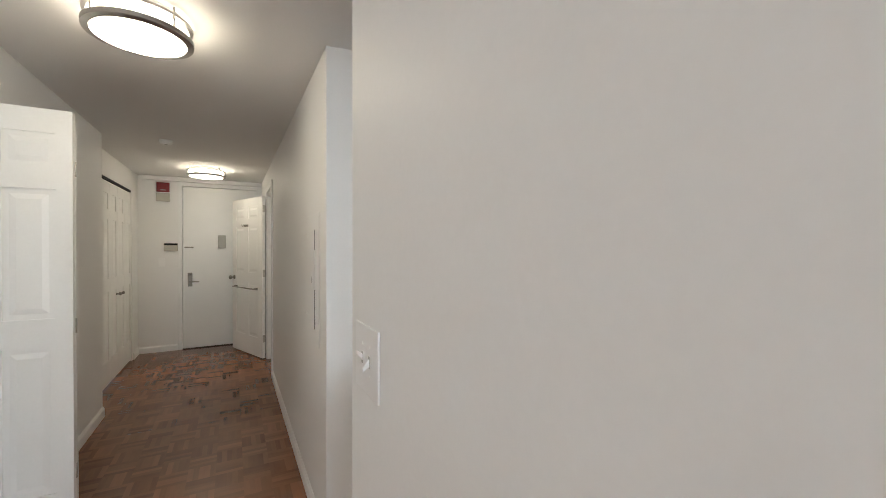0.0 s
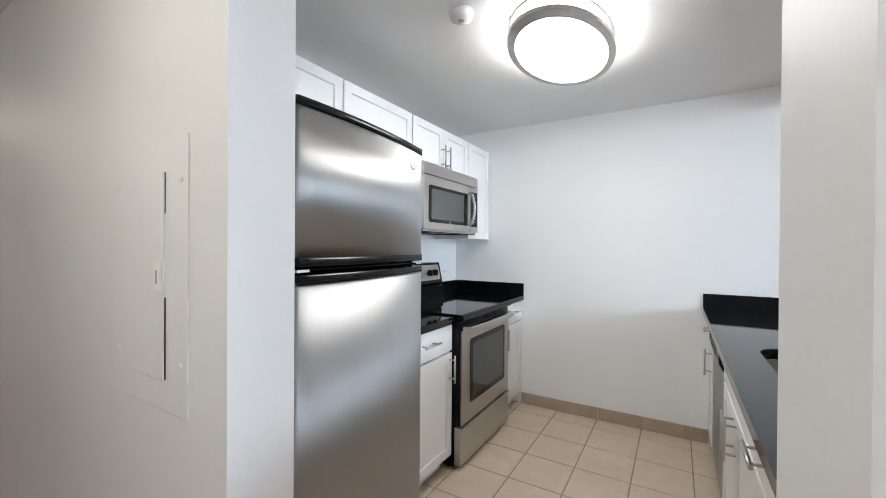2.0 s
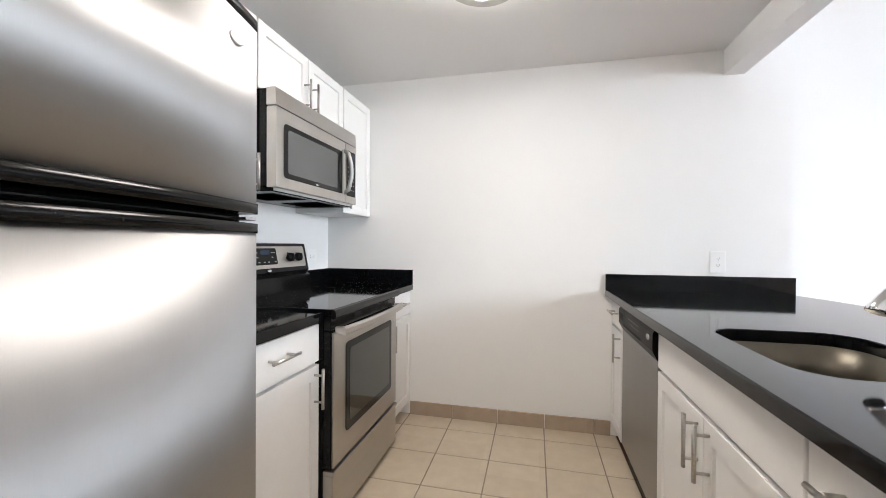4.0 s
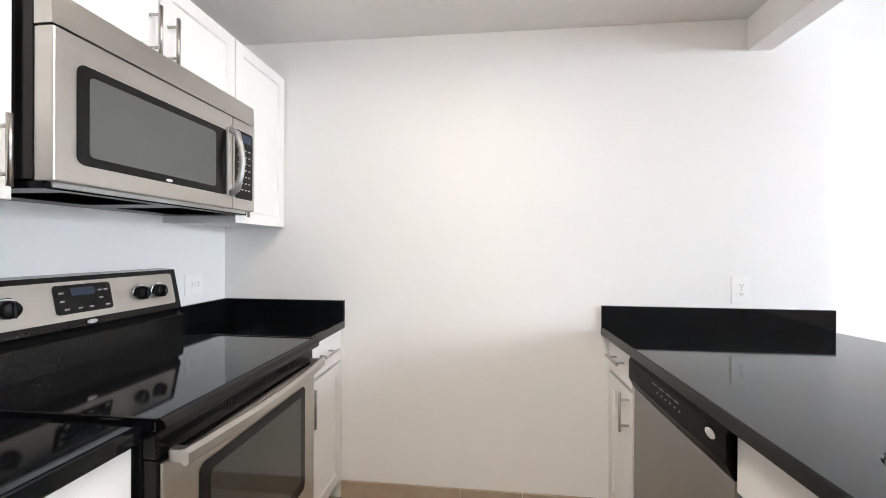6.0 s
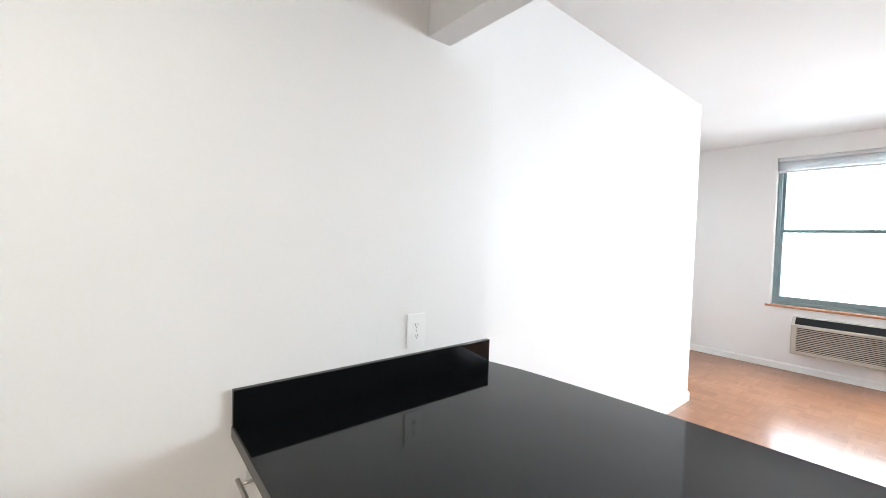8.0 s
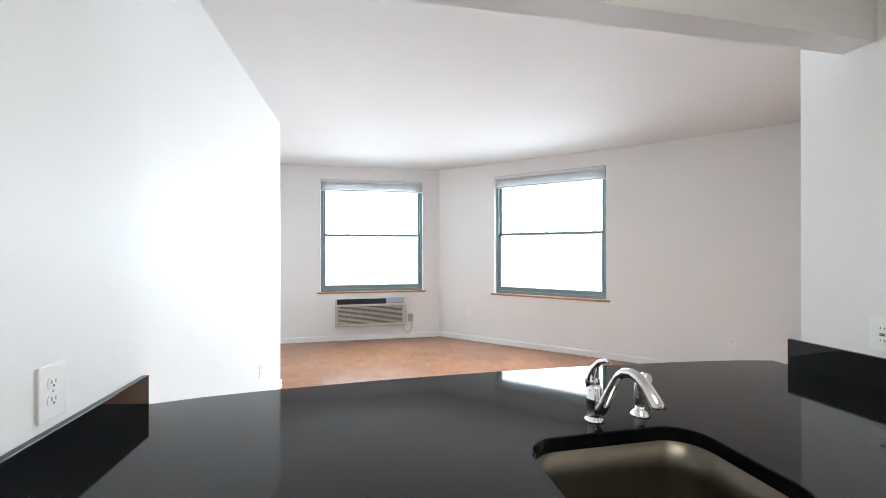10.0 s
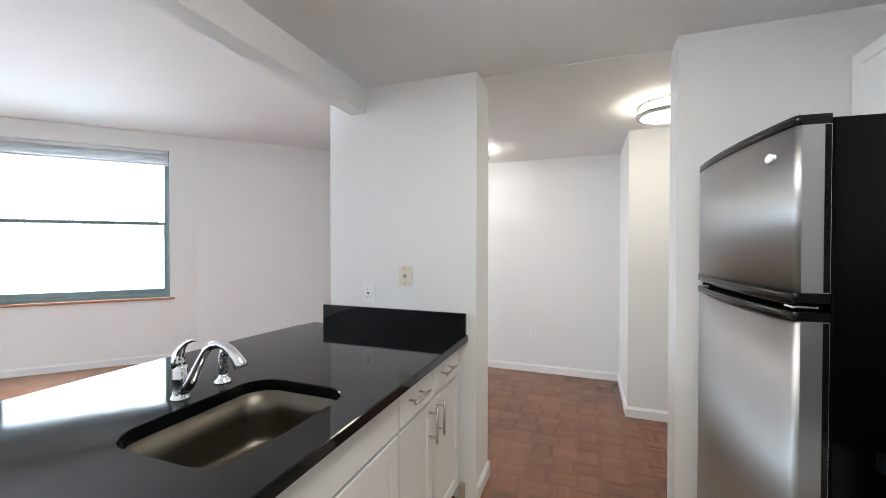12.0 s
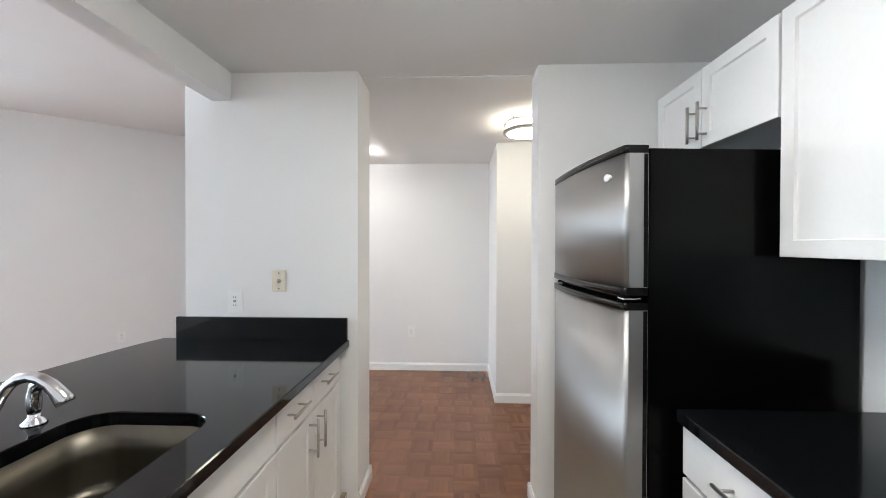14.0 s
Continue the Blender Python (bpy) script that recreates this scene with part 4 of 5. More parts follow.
# ---------------- stove ----------------
SV0, SV1 = -1.196, -0.438
st = thing("stove", (0.35, -0.828, 0), "stainless steel electric range with black glass top", "stove")
bm = B()
box(bm, 0.02, 0.655, SV0 + 0.002, SV1 - 0.002, 0.025, 0.895)
part("body", bm, M_BLACK, st)
bm = B()
box(bm, 0.10, 0.692, SV0, SV1, 0.896, 0.922, 0.004)
ct = part("cooktop", bm, M_GLASSBLK, st, "black ceramic glass cooktop")
bm = B()
prism(bm, [(0.6925, 0.888), (0.704, 0.884), (0.714, 0.892), (0.716, 0.908), (0.710, 0.921), (0.700, 0.9255), (0.6925, 0.9235)], SV0, SV1, "y")
part("front_lip", bm, M_BLACK, ct, "glossy black rounded front lip")
bm = B()
box(bm, 0.135, 0.692, SV0, SV0 + 0.008, 0.9222, 0.9245, 0.001, 1)
part("side_trim", bm, M_BLACK, ct)
bm = B()
box(bm, 0.135, 0.692, SV1 - 0.008, SV1, 0.9222, 0.9245, 0.001, 1)
part("side_trim", bm, M_BLACK, ct)
bm = B()
prism(bm, [(0.02, 0.897), (0.135, 0.922), (0.128, 1.005), (0.105, 1.02), (0.118, 1.035), (0.085, 1.192), (0.02, 1.196)], SV0 + 0.004, SV1 - 0.004, "y")
bg = part("back_guard", bm, M_BLACK, st, "black back guard with controls")


def guard_pt(y, z, off=0.0):
    """A point on the slanting face of the back guard."""
    u = (z - 1.035) / (1.192 - 1.035)
    return Vector((0.118 - 0.033 * u + off, y, z))


def guard_plate(bm, y0, y1, z0, z1, off, th):
    poly = rrect(y0, y1, z0, z1, min(0.01, (z1 - z0) * 0.2), 3)
    a = [bm.verts.new(guard_pt(p[0], p[1], off)) for p in poly]
    b = [bm.verts.new(guard_pt(p[0], p[1], off + th)) for p in poly]
    bm.faces.new(list(reversed(a)))
    bm.faces.new(b)
    for i in range(len(poly)):
        j = (i + 1) % len(poly)
        bm.faces.new((a[i], a[j], b[j], b[i]))
    bmesh.ops.recalc_face_normals(bm, faces=bm.faces[:])
    return bm


bm = B()
guard_plate(bm, SV0 + 0.022, SV1 - 0.03, 1.058, 1.176, -0.001, 0.004)
pl = part("control_plate", bm, M_STEEL_Y, bg, "brushed stainless control plate")
bm = B()
guard_plate(bm, -0.915, -0.735, 1.078, 1.166, 0.0032, 0.0015)
part("clock_panel", bm, M_BLACK, bg)
bm = B()
guard_plate(bm, -0.865, -0.79, 1.132, 1.156, 0.0049, 0.0006)
part("clock_display", bm, M_DISPLAY, bg, "dim blue clock display")
bm = B()
for y, z in ((-0.90, 1.14), (-0.90, 1.115), (-0.89, 1.09), (-0.85, 1.09), (-0.815, 1.09), (-0.78, 1.14), (-0.76, 1.14), (-0.78, 1.115), (-0.76, 1.09)):
    guard_plate(bm, y, y + 0.014, z, z + 0.005, 0.0049, 0.0004)
tagged(part("key_print", bm, M_PRINT, bg), kind="stuff")
for y in (-1.122, -1.034, -0.625, -0.545):
    bm = B()
    c = guard_pt(y, 1.115, 0.003)
    lathe(bm, c, [(0.032, 0), (0.032, 0.002), (0.028, 0.0025)], 28, "x")
    part("knob_ring", bm, M_CHROME, bg)
    bm = B()
    lathe(bm, c, [(0.026, 0.003), (0.025, 0.016), (0.021, 0.026), (0.006, 0.028)], 28, "x")
    box(bm, c.x + 0.024, c.x + 0.034, y - 0.004, y + 0.004, 1.093, 1.137, 0.002)
    part("knob", bm, M_BLACK, bg, "black turning knob")
bm = B()
lathe(bm, (0.119, -0.815, 1.046), [(0.016, 0), (0.016, 0.003)], 24, "x")
bmesh.ops.scale(bm, vec=(1, 1, 0.42), space=Matrix.Translation((0, 0, -1.046)), verts=bm.verts[:])
part("badge", bm, M_BADGE, bg)
bm = B()
box(bm, 0.655, 0.690, SV0 + 0.004, SV1 - 0.004, 0.835, 0.894, 0.004)
vb = part("vent_band", bm, M_BLACK, st)
for c in (0.22, 0.40, 0.55):
    for k in range(8):
        y = SV0 + c + k * 0.012
        bm = B()
        box(bm, 0.6901, 0.6906, y, y + 0.006, 0.850, 0.880)
        part("vent_slot", bm, M_DARK, vb)
bm = B()
box(bm, 0.655, 0.690, SV0 + 0.006, SV1 - 0.006, 0.268, 0.832, 0.003)
od = part("oven_door", bm, M_BLACK, st, "oven door with a stainless front")
bm = B()
box(bm, 0.6902, 0.700, SV0 + 0.010, SV1 - 0.010, 0.270, 0.826, 0.004)
part("door_skin", bm, M_STEEL_Y, od, "brushed stainless door skin")
bm = B()
prism(bm, rrect(SV0 + 0.115, SV1 - 0.095, 0.375, 0.765, 0.02, 4), 0.699, 0.7025, "x")
ow = part("window_surround", bm, M_BLACK, od)
bm = B()
prism(bm, rrect(SV0 + 0.15, SV1 - 0.13, 0.412, 0.735, 0.015, 4), 0.7027, 0.7037, "x")
part("oven_glass", bm, mat("oven_glass", (0.032, 0.036, 0.032), 0.06, spec=0.8), ow, "dark reflective oven glass")
bm = B()
rings = []
for k in range(17):
    u = k / 16
    x, y = 0.732 + 0.022 * math.sin(math.pi * u), SV0 + 0.022 + (SV1 - SV0 - 0.044) * u
    rings.append([bm.verts.new((x + a, y, 0.836 + b)) for a, b in ((0, -0.017), (0.011, -0.019), (0.016, -0.012), (0.016, 0.008), (0.008, 0.018), (0, 0.016))])
for a, b in zip(rings, rings[1:]):
    for k in range(6):
        bm.faces.new((a[k], a[(k + 1) % 6], b[(k + 1) % 6], b[k]))
bm.faces.new(rings[0])
bm.faces.new(rings[-1])
bmesh.ops.recalc_face_normals(bm, faces=bm.faces[:])
for y in (SV0 + 0.024, SV1 - 0.046):
    box(bm, 0.6985, 0.736, y, y + 0.022, 0.821, 0.850, 0.003)
part("handle", bm, M_STEEL_Y, od, "long stainless bar handle")
bm = B()
box(bm, 0.655, 0.698, SV0 + 0.004, SV1 - 0.004, 0.035, 0.240, 0.005)
box(bm, 0.655, 0.706, SV0 + 0.004, SV1 - 0.004, 0.2405, 0.258, 0.004)
part("drawer", bm, M_STEEL_Y, st, "brushed stainless storage drawer")
for x in (0.08, 0.60):
    for y in (SV0 + 0.05, SV1 - 0.05):
        bm = B()
        lathe(bm, (x, y, 0), [(0.018, 0), (0.018, 0.01), (0.010, 0.012), (0.010, 0.0252)], 14)
        part("foot", bm, M_RUBBER, st)

# ---------------- dishwasher ----------------
DW0, DW1 = -0.953, -0.312
dw = thing("dishwasher", (2.2, -0.64, 0), "stainless steel dishwasher with black control panel", "dishwasher")
bm = B()
box(bm, 2.0, 2.56, DW0 + 0.002, DW1 - 0.002, 0.0, 0.865)
part("body", bm, M_BLACKMAT, dw)
bm = B()
box(bm, 1.967, 2.0, DW0 + 0.003, DW1 - 0.003, 0.105, 0.735, 0.008)
part("door", bm, M_STEEL_Z, dw, "brushed stainless door")
bm = B()
prism(bm, [(2.0, 0.737), (1.967, 0.737), (1.947, 0.775), (1.947, 0.845), (1.957, 0.866), (2.0, 0.866)], DW0 + 0.003, DW1 - 0.003, "y")
cpn = part("control_panel", bm, M_BLACKSAT, dw, "glossy black control panel")
bm = B()
box(bm, 1.949, 1.9468, DW1 - 0.115, DW1 - 0.02, 0.80, 0.832)
part("vent", bm, M_DARK, cpn)
bm = B()
prism(bm, rrect(-0.77, -0.43, 0.7735, 0.785, 0.005, 3), 1.9505, 1.9455, "x")
part("grip", bm, M_DARK, cpn)
bm = B()
box(bm, 1.9462, 1.9475, DW1 - 0.137, DW1 - 0.134, 0.776, 0.858)
part("seam", bm, M_DARK, cpn)
bm = B()
for k in range(6):
    box(bm, 1.9464, 1.9469, -0.58 - k * 0.03, -0.572 - k * 0.03, 0.806, 0.811)
for k in range(4):
    box(bm, 1.9464, 1.9469, -0.57 - k * 0.05, -0.54 - k * 0.05, 0.828, 0.831)
tagged(part("key_print", bm, M_PRINT, cpn), kind="stuff")
bm = B()
lathe(bm, (1.9469, -0.885, 0.820), [(0.022, 0), (0.022, -0.002)], 24, "x")
bmesh.ops.scale(bm, vec=(1, 1, 0.55), space=Matrix.Translation((0, 0, -0.820)), verts=bm.verts[:])
part("badge", bm, M_BADGE, cpn, "pale oval maker's badge")
bm = B()
box(bm, 2.001, 2.04, DW0 + 0.003, DW1 - 0.003, 0.0, 0.1, 0.003)
part("kick_plate", bm, M_BLACK, dw)

# back panel of the peninsula
bm = B()
box(bm, 2.585, 2.62, -2.578, -0.002, 0, 0.8735)
structure("counter_back", bm, M_WALL, "white painted panel closing the back of the counter", "panel")


# ---------------- ceiling lamps ----------------
def ceiling_lamp(at, rx, ry, label, glow=None, group="ceiling lamps"):
    """A flush lamp, round or oval, with two metal rings round a glowing dish."""
    x, y, z = at
    th = thing("ceiling_lamp", at, label, "lamp", group)
    sq = Matrix.Diagonal((1, ry / rx, 1, 1))
    sp = Matrix.Translation(-Vector(at))
    r = rx

    def oval(bm):
        bmesh.ops.transform(bm, matrix=sq, space=sp, verts=bm.verts[:])
        return bm

    bm = B()
    lathe(bm, at, [(r * 0.84, 0), (r * 0.86, -0.012), (r * 0.84, -0.0395)], 48)
    part("base", oval(bm), M_TRIM, th)
    bm = B()
    lathe(bm, at, [(r * 0.82, -0.040), (r * 0.90, -0.044), (r * 0.91, -0.085), (r * 0.84, -0.098), (r * 0.5, -0.112), (r * 0.02, -0.116)], 56)
    part("diffuser", oval(bm), glow or M_DIFF, th, "glowing white glass diffuser")
    for za, zb, rr, ri in ((-0.025, -0.035, 0.985, 0.925), (-0.078, -0.096, 1.0, 0.86)):
        bm = B()
        prof = [(r * rr * ri, za), (r * rr, za), (r * rr * 0.995, zb), (r * rr * ri, zb - 0.004)]
        rings = [[bm.verts.new((x + p[0] * math.cos(k * math.pi / 28), y + p[0] * math.sin(k * math.pi / 28), z + p[1])) for k in range(56)] for p in prof]
        rings.append(rings[0])
        for a, b in zip(rings, rings[1:]):
            for k in range(56):
                bm.faces.new((a[k], a[(k + 1) % 56], b[(k + 1) % 56], b[k]))
        bmesh.ops.recalc_face_normals(bm, faces=bm.faces[:])
        part("ring", oval(bm), M_NICKEL, th, "brushed nickel ring")
    for k in range(4):
        a = radians(45 + 90 * k)
        px, py = x + rx * 0.965 * math.cos(a), y + ry * 0.965 * math.sin(a)
        bm = B()
        tube(bm, [(px, py, z - 0.002), (px, py, z - 0.085)], 0.004, 8)
        part("post", bm, M_NICKEL, th)
    return th


ceiling_lamp((1.287, -1.28, HK), 0.236, 0.405, "oval flush ceiling lamp, lit, with two brushed nickel rings")
ROUND = "round flush ceiling lamp, lit, with two brushed nickel rings"
ceiling_lamp((0.83, -3.42, HH), 0.182, 0.182, ROUND, M_DIFFWARM)
ceiling_lamp((-2.70, -3.37, HH), 0.205, 0.205, ROUND, M_DIFFWARM)
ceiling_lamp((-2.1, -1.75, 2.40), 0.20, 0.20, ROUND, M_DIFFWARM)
ceiling_lamp((2.42, -4.25, HH), 0.205, 0.205, ROUND)


# ---------------- small fixtures ----------------
def detector(at, r, label):
    th = thing("smoke_detector", at, label, "smoke detector")
    bm = B()
    lathe(bm, at, [(r, 0), (r, -0.012), (r * 0.85, -0.03), (r * 0.3, -0.036)], 28)
    part("housing", bm, M_PLATE, th)
    bm = B()
    lathe(bm, at, [(r * 0.25, -0.0362), (r * 0.2, -0.039), (r * 0.05, -0.04)], 16)
    part("sensor_cap", bm, M_GREY, th)


detector((0.95, -1.685, HK), 0.055, "small round white smoke detector on the kitchen ceiling")
detector((-1.40, -3.61, HH), 0.05, "small round white smoke detector on the hall ceiling")


def plate(name, c, n, w, h, label, kind, material=None, category="socket"):
    """A wall plate at c, facing n (unit, horizontal), with its inserts. Local x along the wall."""
    n = Vector(n).normalized()
    u = Vector((-n.y, n.x, 0))
    m = Matrix(((u.x, n.x, 0, c[0]), (u.y, n.y, 0, c[1]), (0, 0, 1, c[2]), (0, 0, 0, 1)))
    root = new(name)
    root.matrix_world = m
    tagged(root, label, category)
    material = material or M_PLATE
    bm = B()
    box(bm, -w / 2, w / 2, 0.0005, 0.006, -h / 2, h / 2, 0.0025)
    part("cover_plate", bm, material, root, local=True)
    if kind == "duplex" or kind == "duplex_side":
        for s in (-1, 1):
            a, b = ((0, s * 0.020) if kind == "duplex" else (s * 0.020, 0))
            bm = B()
            poly = rrect(a - 0.017, a + 0.017, b - 0.014, b + 0.014, 0.009, 4)
            prism(bm, poly, 0.0055, 0.0075, "y")
            part("receptacle", bm, material, root, local=True)
            bm = B()
            for dx in (-0.006, 0.006):
                if kind == "duplex":
                    box(bm, a + dx - 0.001, a + dx + 0.001, 0.0072, 0.0079, b - 0.002, b + 0.007)
                else:
                    box(bm, a - 0.002, a + 0.007, 0.0072, 0.0079, b + dx - 0.001, b + dx + 0.001)
            box(bm, a - 0.002, a + 0.002, 0.0072, 0.0079, b - 0.009, b - 0.005)
            part("slots", bm, M_DARK, root, local=True)
        bm = B()
        lathe(bm, (0, 0.0055, 0), [(0.003, 0), (0.003, 0.0012)], 10, "y")
        part("screw", bm, M_NICKEL, root, local=True)
    if kind == "gfci":
        bm = B()
        box(bm, -0.017, 0.017, 0.0055, 0.009, -0.034, 0.034, 0.002)
        part("receptacle", bm, material, root, local=True)
        bm = B()
        for b in (-0.022, 0.022):
            for dx in (-0.006, 0.006):
                box(bm, dx - 0.001, dx + 0.001, 0.0088, 0.0095, b - 0.003, b + 0.005)
        box(bm, -0.008, 0.008, 0.0088, 0.0096, -0.005, -0.001)
        box(bm, -0.008, 0.008, 0.0088, 0.0096, 0.001, 0.005)
        part("slots", bm, M_DARK, root, local=True)
    if kind == "jack":
        bm = B()
        lathe(bm, (0, 0.0055, 0), [(0.011, 0), (0.011, 0.004), (0.006, 0.005), (0.005, 0.012), (0.002, 0.012)], 16, "y")
        part("jack", bm, M_NICKEL, root, local=True)
        for b in (-0.042, 0.042):
            bm = B()
            lathe(bm, (0, 0.0055, b), [(0.004, 0), (0.004, 0.0015)], 10, "y")
            part("screw", bm, M_DARK, root, local=True)
    if kind == "switches":
        for a in (-0.023, 0.023):
            bm = B()
            box(bm, a - 0.005, a + 0.005, 0.0055, 0.0068, -0.012, 0.012)
            part("slot", bm, M_GREY, root, local=True)
            bm = B()
            s = 1 if a < 0 else -1
            prism(bm, [(0.006, -0.007), (0.006, 0.007), (0.020, s * 0.013 + 0.003), (0.020, s * 0.013 - 0.003)], a - 0.0035, a + 0.0035, "x")
            part("toggle", bm, material, root, local=True)
            for b in (-0.03, 0.03):
                bm = B()
                lathe(bm, (a, 0.0055, b), [(0.003, 0), (0.003, 0.0015)], 10, "y")
                part("screw", bm, material, root, local=True)
    return root


plate("wall_socket", (2.549, 0, 1.10), (0, -1), 0.082, 0.128, "white double wall socket above the granite backsplash", "duplex")
plate("wall_socket", (0, -0.225, 1.108), (1, 0), 0.118, 0.10, "white sideways wall socket above the corner worktop", "duplex_side")
plate("wall_socket", (2.551, -2.58, 1.117), (0, 1), 0.082, 0.128, "white safety wall socket on the pier", "gfci")
plate("cable_outlet", (2.309, -2.58, 1.228), (0, 1), 0.078, 0.116, "almond plastic cable outlet plate on the pier", "jack", M_PLATEBG, "outlet")
plate("wall_socket", (1.875, -4.935, 0.44), (0, 1), 0.078, 0.126, "white double wall socket low on the rear wall", "duplex")
plate("light_switch", (2.004, -2.85, 1.184), (0, -1), 0.150, 0.140, "white double toggle switch plate on the pier", "switches", None, "switch")

# breaker panel in the hall wall
bk = thing("breaker_panel", (0.57, -2.714, 1.26), "white painted electrical panel set in the hall wall", "electrical panel")
bm = B()
box(bm, 0.372, 0.778, -2.719, -2.7145, 0.904, 1.587, 0.002)
part("frame", bm, M_WALL, bk)
bm = B()
box(bm, 0.475, 0.672, -2.7245, -2.7195, 0.982, 1.503, 0.0015)
dk = part("door", bm, M_WALL, bk)
bm = B()
box(bm, 0.6725, 0.676, -2.721, -2.7192, 0.984, 1.19)
part("door_gap", bm, M_DARK, bk)
bm = B()
box(bm, 0.6725, 0.674, -2.721, -2.7192, 1.40, 1.503)
part("door_gap", bm, M_DARK, bk)
bm = B()
box(bm, 0.640, 0.668, -2.731, -2.7247, 1.203, 1.283, 0.003)
la = part("latch", bm, M_PLATE, dk)
bm = B()
box(bm, 0.650, 0.659, -2.7322, -2.7312, 1.225, 1.258)
part("latch_slot", bm, M_GREY, la)
for x, z in ((0.41, 1.48), (0.75, 1.48), (0.41, 1.03), (0.75, 1.03)):
    bm = B()
    lathe(bm, (x, -2.7192, z), [(0.007, 0), (0.006, -0.003), (0.001, -0.005)], 12, "y")
    bmesh.ops.recalc_face_normals(bm, faces=bm.faces[:])
    part("screw", bm, M_WALL, bk)

# signs and boxes by the entrance
sg = thing("fire_alarm_sign", (-3.62, -3.913, 2.2), "dark red alarm box beside the entrance door", "alarm")
bm = B()
box(bm, -3.6195, -3.585, -3.984, -3.842, 2.14, 2.266, 0.006)
part("housing", bm, M_RED, sg)
bm = B()
box(bm, -3.5845, -3.584, -3.94, -3.88, 2.16, 2.172)
part("print", bm, M_PRINT, sg)
bm = B()
sg = thing("alarm_horn", (-3.62, -3.913, 2.05), "beige plastic alarm horn under the red box", "alarm")
box(bm, -3.6195, -3.588, -3.988, -3.838, 2.015, 2.128, 0.008)
part("housing", bm, M_ACBODY, sg)
ic = thing("intercom", (-3.62, -3.827, 1.40), "beige wall intercom with dark top strip", "intercom")
bm = B()
box(bm, -3.6195, -3.585, -3.906, -3.748, 1.347, 1.452, 0.006)
part("housing", bm, M_ACBODY, ic)
bm = B()
box(bm, -3.5865, -3.5835, -3.902, -3.752, 1.428, 1.453)
part("top_strip", bm, M_DARK, ic)
bm = B()
for k in range(4):
    box(bm, -3.585, -3.583, -3.885 + k * 0.032, -3.865 + k * 0.032, 1.375, 1.39)
tagged(part("button", bm, M_GREY, ic), kind="stuff")
plate("light_switch", (-3.62, -3.93, 1.20), (1, 0), 0.075, 0.116, "white toggle switch plate by the entrance door", "none", None, "switch")

# ---------------- wall air conditioner ----------------
ac = thing("air_conditioner", (7.75, -0.83, 0.2), "aged beige wall air conditioner under the window", "air conditioner")
AY0, AY1, AX = -1.375, -0.285, 7.685
bm = B()
prism(bm, [(AX + 0.012, 0.235), (7.829, 0.235), (7.829, 0.662), (AX + 0.085, 0.662), (AX + 0.012, 0.572)], AY0, AY1, "y")
part("casing", bm, M_ACBODY, ac)


def sloped(bm, y0, y1, u0, u1, off, th):
    """A plate on the slanting top front of the casing."""
    d = Vector((0.073, 0, 0.090)).normalized()
    o = Vector((-d.z, 0, d.x))
    p = Vector((AX + 0.012, 0, 0.572))
    v = []
    for k in (off, off + th):
        for y, u in ((y0, u0), (y1, u0), (y1, u1), (y0, u1)):
            q = p + d * u + o * k
            v.append(bm.verts.new((q.x, y, q.z)))
    for f in ((3, 2, 1, 0), (4, 5, 6, 7), (0, 1, 5, 4), (1, 2, 6, 5), (2, 3, 7, 6), (3, 0, 4, 7)):
        bm.faces.new([v[i] for i in f])
    bmesh.ops.recalc_face_normals(bm, faces=bm.faces[:])
    return bm


bm = B()
sloped(bm, AY0 + 0.30, AY1 - 0.03, 0.012, 0.105, -0.001, 0.003)
part("outlet_throat", bm, M_DARK, ac, "dark air outlet slot")
bm = B()
sloped(bm, AY0 + 0.02, AY0 + 0.29, 0.02, 0.108, 0.0, 0.012)
part("control_lid", bm, mat("slate_plastic", (0.24, 0.27, 0.31), 0.4), ac, "grey flap over the controls")
bm = B()
box(bm, AX, AX + 0.012, AY0 + 0.005, AY1 - 0.005, 0.24, 0.278, 0.004)
box(bm, AX, AX + 0.012, AY0 + 0.005, AY0 + 0.05, 0.2785, 0.572, 0.004)
box(bm, AX, AX + 0.012, AY1 - 0.05, AY1 - 0.005, 0.2785, 0.572, 0.004)
box(bm, AX, AX + 0.012, AY0 + 0.05, AY1 - 0.05, 0.545, 0.572, 0.004)
part("front_frame", bm, M_ACBODY, ac)
bm = B()
box(bm, AX + 0.0112, AX + 0.0118, AY0 + 0.052, AY1 - 0.052, 0.28, 0.543)
part("intake_mesh", bm, M_DARK, ac, "dark mesh behind the slats")
for k in range(13):
    bm = B()
    z = 0.287 + k * 0.0198
    prism(bm, [(AX + 0.002, z), (AX + 0.011, z + 0.003), (AX + 0.011, z + 0.010), (AX + 0.002, z + 0.009)], AY0 + 0.051, AY1 - 0.051, "y")
    part("grille_slat", bm, M_ACBODY, ac)
cd = thing("power_cord", (7.81, -1.47, 0.3), "beige cable with plug beside the air conditioner", "cable")
bm = B()
tube(bm, [(7.80, AY0 + 0.03, 0.21), (7.80, -1.36, 0.13), (7.80, -1.40, 0.09), (7.80, -1.45, 0.10), (7.80, -1.49, 0.18), (7.80, -1.47, 0.29)], 0.006, 8)
part("cord", bm, M_ACBODY, cd)
bm = B()
box(bm, 7.775, 7.8225, -1.50, -1.44, 0.28, 0.36, 0.008)
part("plug", bm, M_GREY, cd)
plate("wall_socket", (7.83, -1.47, 0.325), (-1, 0), 0.08, 0.12, "grey wall socket for the air conditioner", "none", M_GREY)


def on_line(p, d, s, z):
    q = p + d * s
    return (q.x, q.y, z)


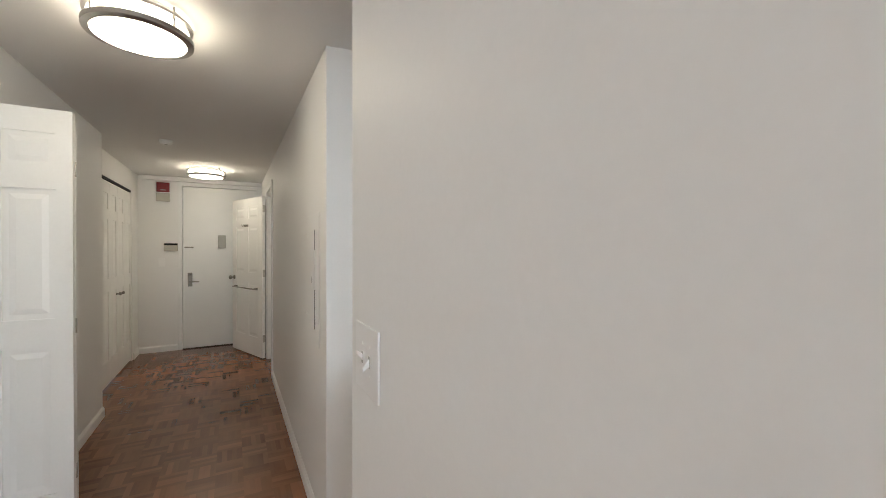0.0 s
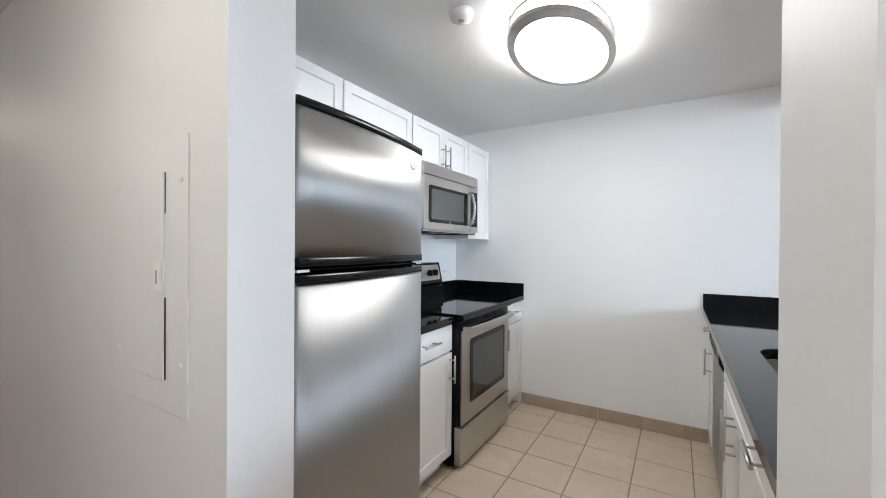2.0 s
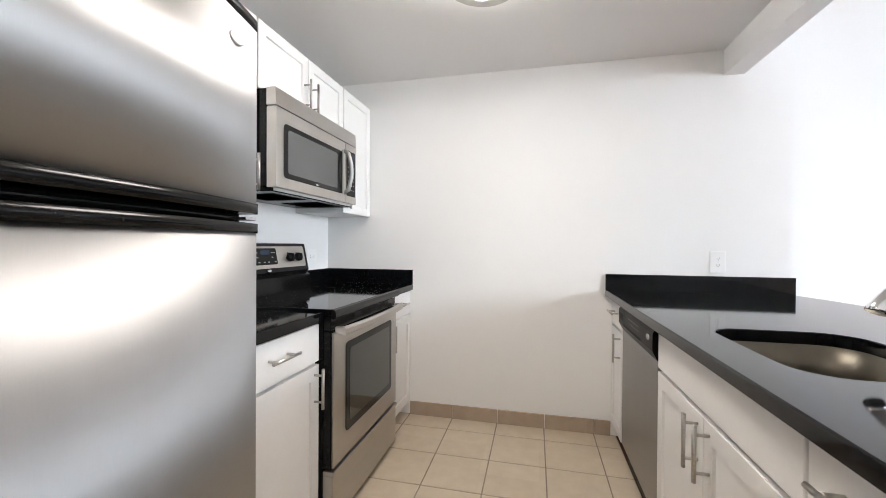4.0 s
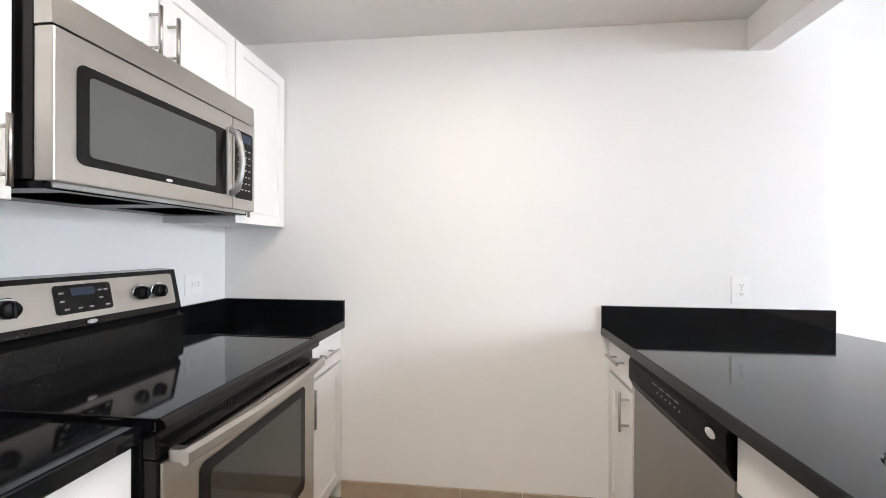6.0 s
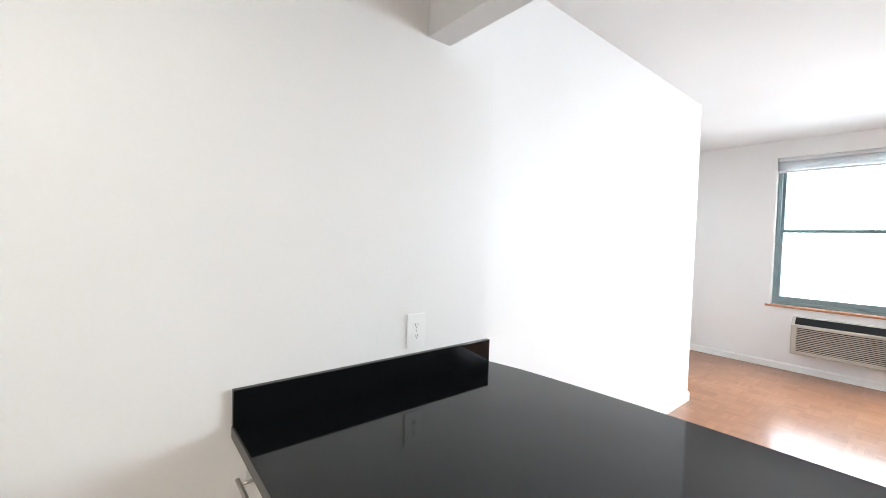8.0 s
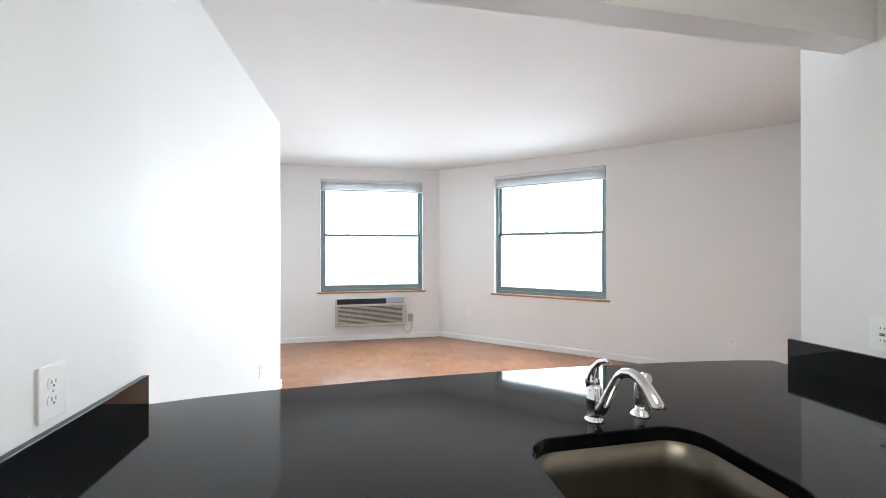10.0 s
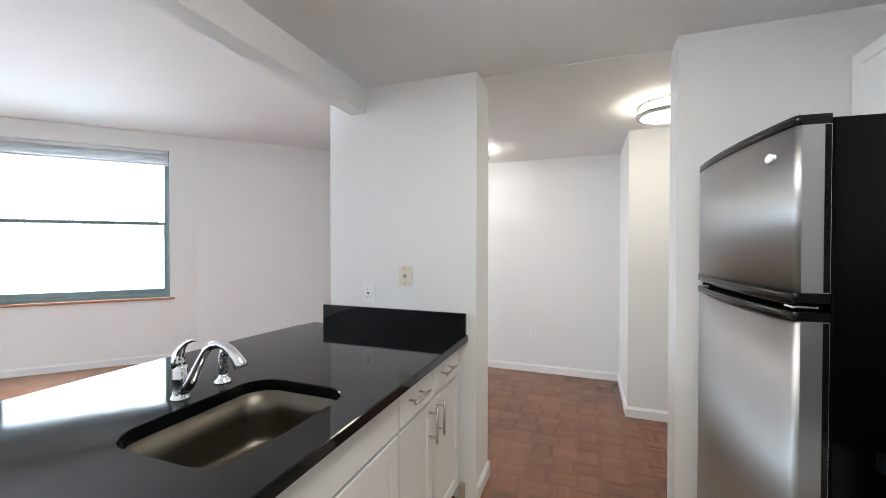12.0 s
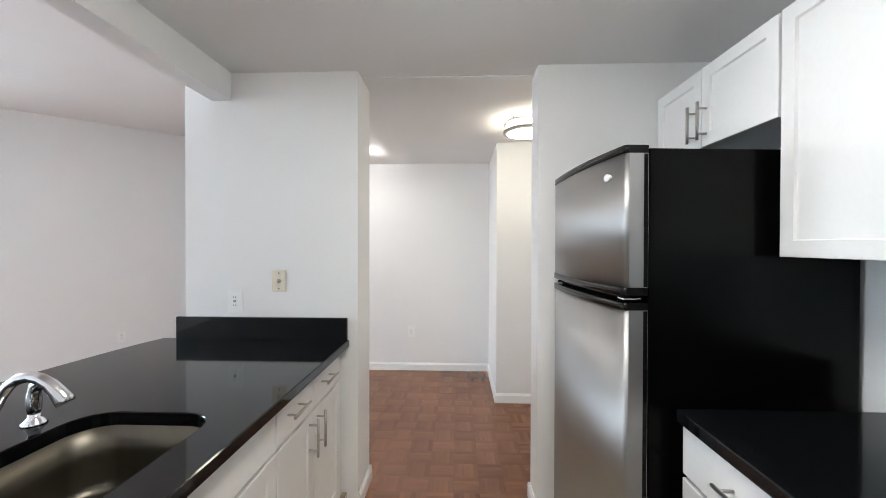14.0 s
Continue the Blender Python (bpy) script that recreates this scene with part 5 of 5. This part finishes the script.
plate("wall_socket", on_line(PA, W2, 0.54, 0.45), tuple(-W2OUT)[:2], 0.078, 0.126, "white double wall socket under the bay window", "duplex")
plate("wall_socket", on_line(PB, d3, 1.03, 0.39), tuple(-o3)[:2], 0.078, 0.126, "white double wall socket low on the slanting wall", "duplex")
plate("wall_socket", (5.0, 0.13, 0.42), (0, -1), 0.078, 0.126, "white double wall socket low on the living room wall", "duplex")

# ---------------- tile skirting of the kitchen ----------------
tb = tagged(new("baseboard_tiles"), "beige tile skirting along the kitchen wall", "baseboard", kind="structure")
for x0, x1 in ((0.648, 0.952), (0.955, 1.257), (1.26, 1.562), (1.565, 1.867), (1.87, 1.964)):
    bm = B()
    box(bm, x0, x1, -0.012, -0.0005, 0.0, 0.092, 0.0015, 1)
    part("tile", bm, M_BTILE, tb)
for y0, y1 in ((-2.579, -2.54),):
    bm = B()
    box(bm, 1.94, 1.966, y0, y1, 0.0, 0.09, 0.0015, 1)
    part("tile", bm, M_BTILE, tb)

# ---------------- kitchen floor tiles ----------------
TS, TX, TY, GR = 0.305, 0.950, -0.472, 0.007


def tile_mesh(w, d):
    bm = B()
    box(bm, 0, w, 0, d, -0.010, 0.0, 0.0018, 1)
    me = bpy.data.meshes.new("tile")
    bm.to_mesh(me)
    bm.free()
    me.materials.append(M_TILE)
    return me


cache = {}
for i in range(-4, 5):
    for j in range(-8, 3):
        x0, x1 = max(TX + i * TS + GR / 2, 0.001), min(TX + (i + 1) * TS - GR / 2, 1.998)
        y0, y1 = max(TY + j * TS + GR / 2, -2.582), min(TY + (j + 1) * TS - GR / 2, -0.001)
        if x1 - x0 < 0.01 or y1 - y0 < 0.01:
            continue
        key = (round(x1 - x0, 3), round(y1 - y0, 3))
        if key not in cache:
            cache[key] = tile_mesh(*key)
        t = new("tile", cache[key])
        t.parent = floor_kitchen
        t.location = (x0, y0, 0.0)

# ---------------- parquet ----------------
PS = 0.152
NF = 5


def square_boxes(x0, y0, turned, gap=0.00003):
    out = []
    w = PS / NF
    for k in range(NF):
        a = (x0 + gap, x0 + PS - gap, y0 + k * w + gap, y0 + (k + 1) * w - gap)
        if turned:
            a = (x0 + k * w + gap, x0 + (k + 1) * w - gap, y0 + gap, y0 + PS - gap)
        out.append(a)
    return out


def finger_mesh(name, boxes, material, e=0.00015):
    verts, faces = [], []
    for x0, x1, y0, y1 in boxes:
        b = len(verts)
        verts += [(x0, y0, -0.011), (x1, y0, -0.011), (x1, y1, -0.011), (x0, y1, -0.011), (x0 + e, y0 + e, 0), (x1 - e, y0 + e, 0), (x1 - e, y1 - e, 0), (x0 + e, y1 - e, 0)]
        faces += [(b + 4, b + 5, b + 6, b + 7), (b, b + 1, b + 5, b + 4), (b + 1, b + 2, b + 6, b + 5), (b + 2, b + 3, b + 7, b + 6), (b + 3, b, b + 4, b + 7)]
    me = bpy.data.meshes.new(name)
    me.from_pydata(verts, [], faces)
    me.materials.append(material)
    return me


def inside(x, y):
    if x < 0.92:
        return -3.68 < x and -4.30 < y < -2.6
    if x < 2.75:
        return -5.0 < y < -2.6
    p = Vector((x, y, 0)) - PA
    return -5.6 < y < (0.2 if x < 5.75 else 1.25) and x < 7.88 and p.dot(W2OUT) < 0.08


bm = B()
box(bm, -3.62, -3.60, -4.3, -2.7, -0.012, -0.002)
floor_parquet = structure("floor_parquet", bm, M_SUB, "reddish-brown oak mosaic parquet floor", "floor")
near = [finger_mesh("parquet_block", square_boxes(0, 0, k), M_PARQY if k else M_PARQX) for k in (False, True)]
rest, window_lit = ([], []), ([], [])
count = 0
for i in range(-25, 53):
    for j in range(-38, 9):
        x0, y0 = i * PS, j * PS
        if not inside(x0 + PS / 2, y0 + PS / 2):
            continue
        turned = (i + j) % 2 == 0
        if 0.9 < x0 < 2.75 and -4.95 < y0 < -2.75 and count < 300:
            t = new("parquet_block", near[turned])
            t.parent = floor_parquet
            t.location = (x0, y0, 0)
            count += 1
        else:
            # from x = 3 on, the copy with window light in its colour
            (rest if x0 < 3.0 else window_lit)[turned].extend(square_boxes(x0, y0, turned, 0.0))
for boxes, lengthwise, crosswise in ((rest, M_PARQX, M_PARQY), (window_lit, M_LITX, M_LITY)):
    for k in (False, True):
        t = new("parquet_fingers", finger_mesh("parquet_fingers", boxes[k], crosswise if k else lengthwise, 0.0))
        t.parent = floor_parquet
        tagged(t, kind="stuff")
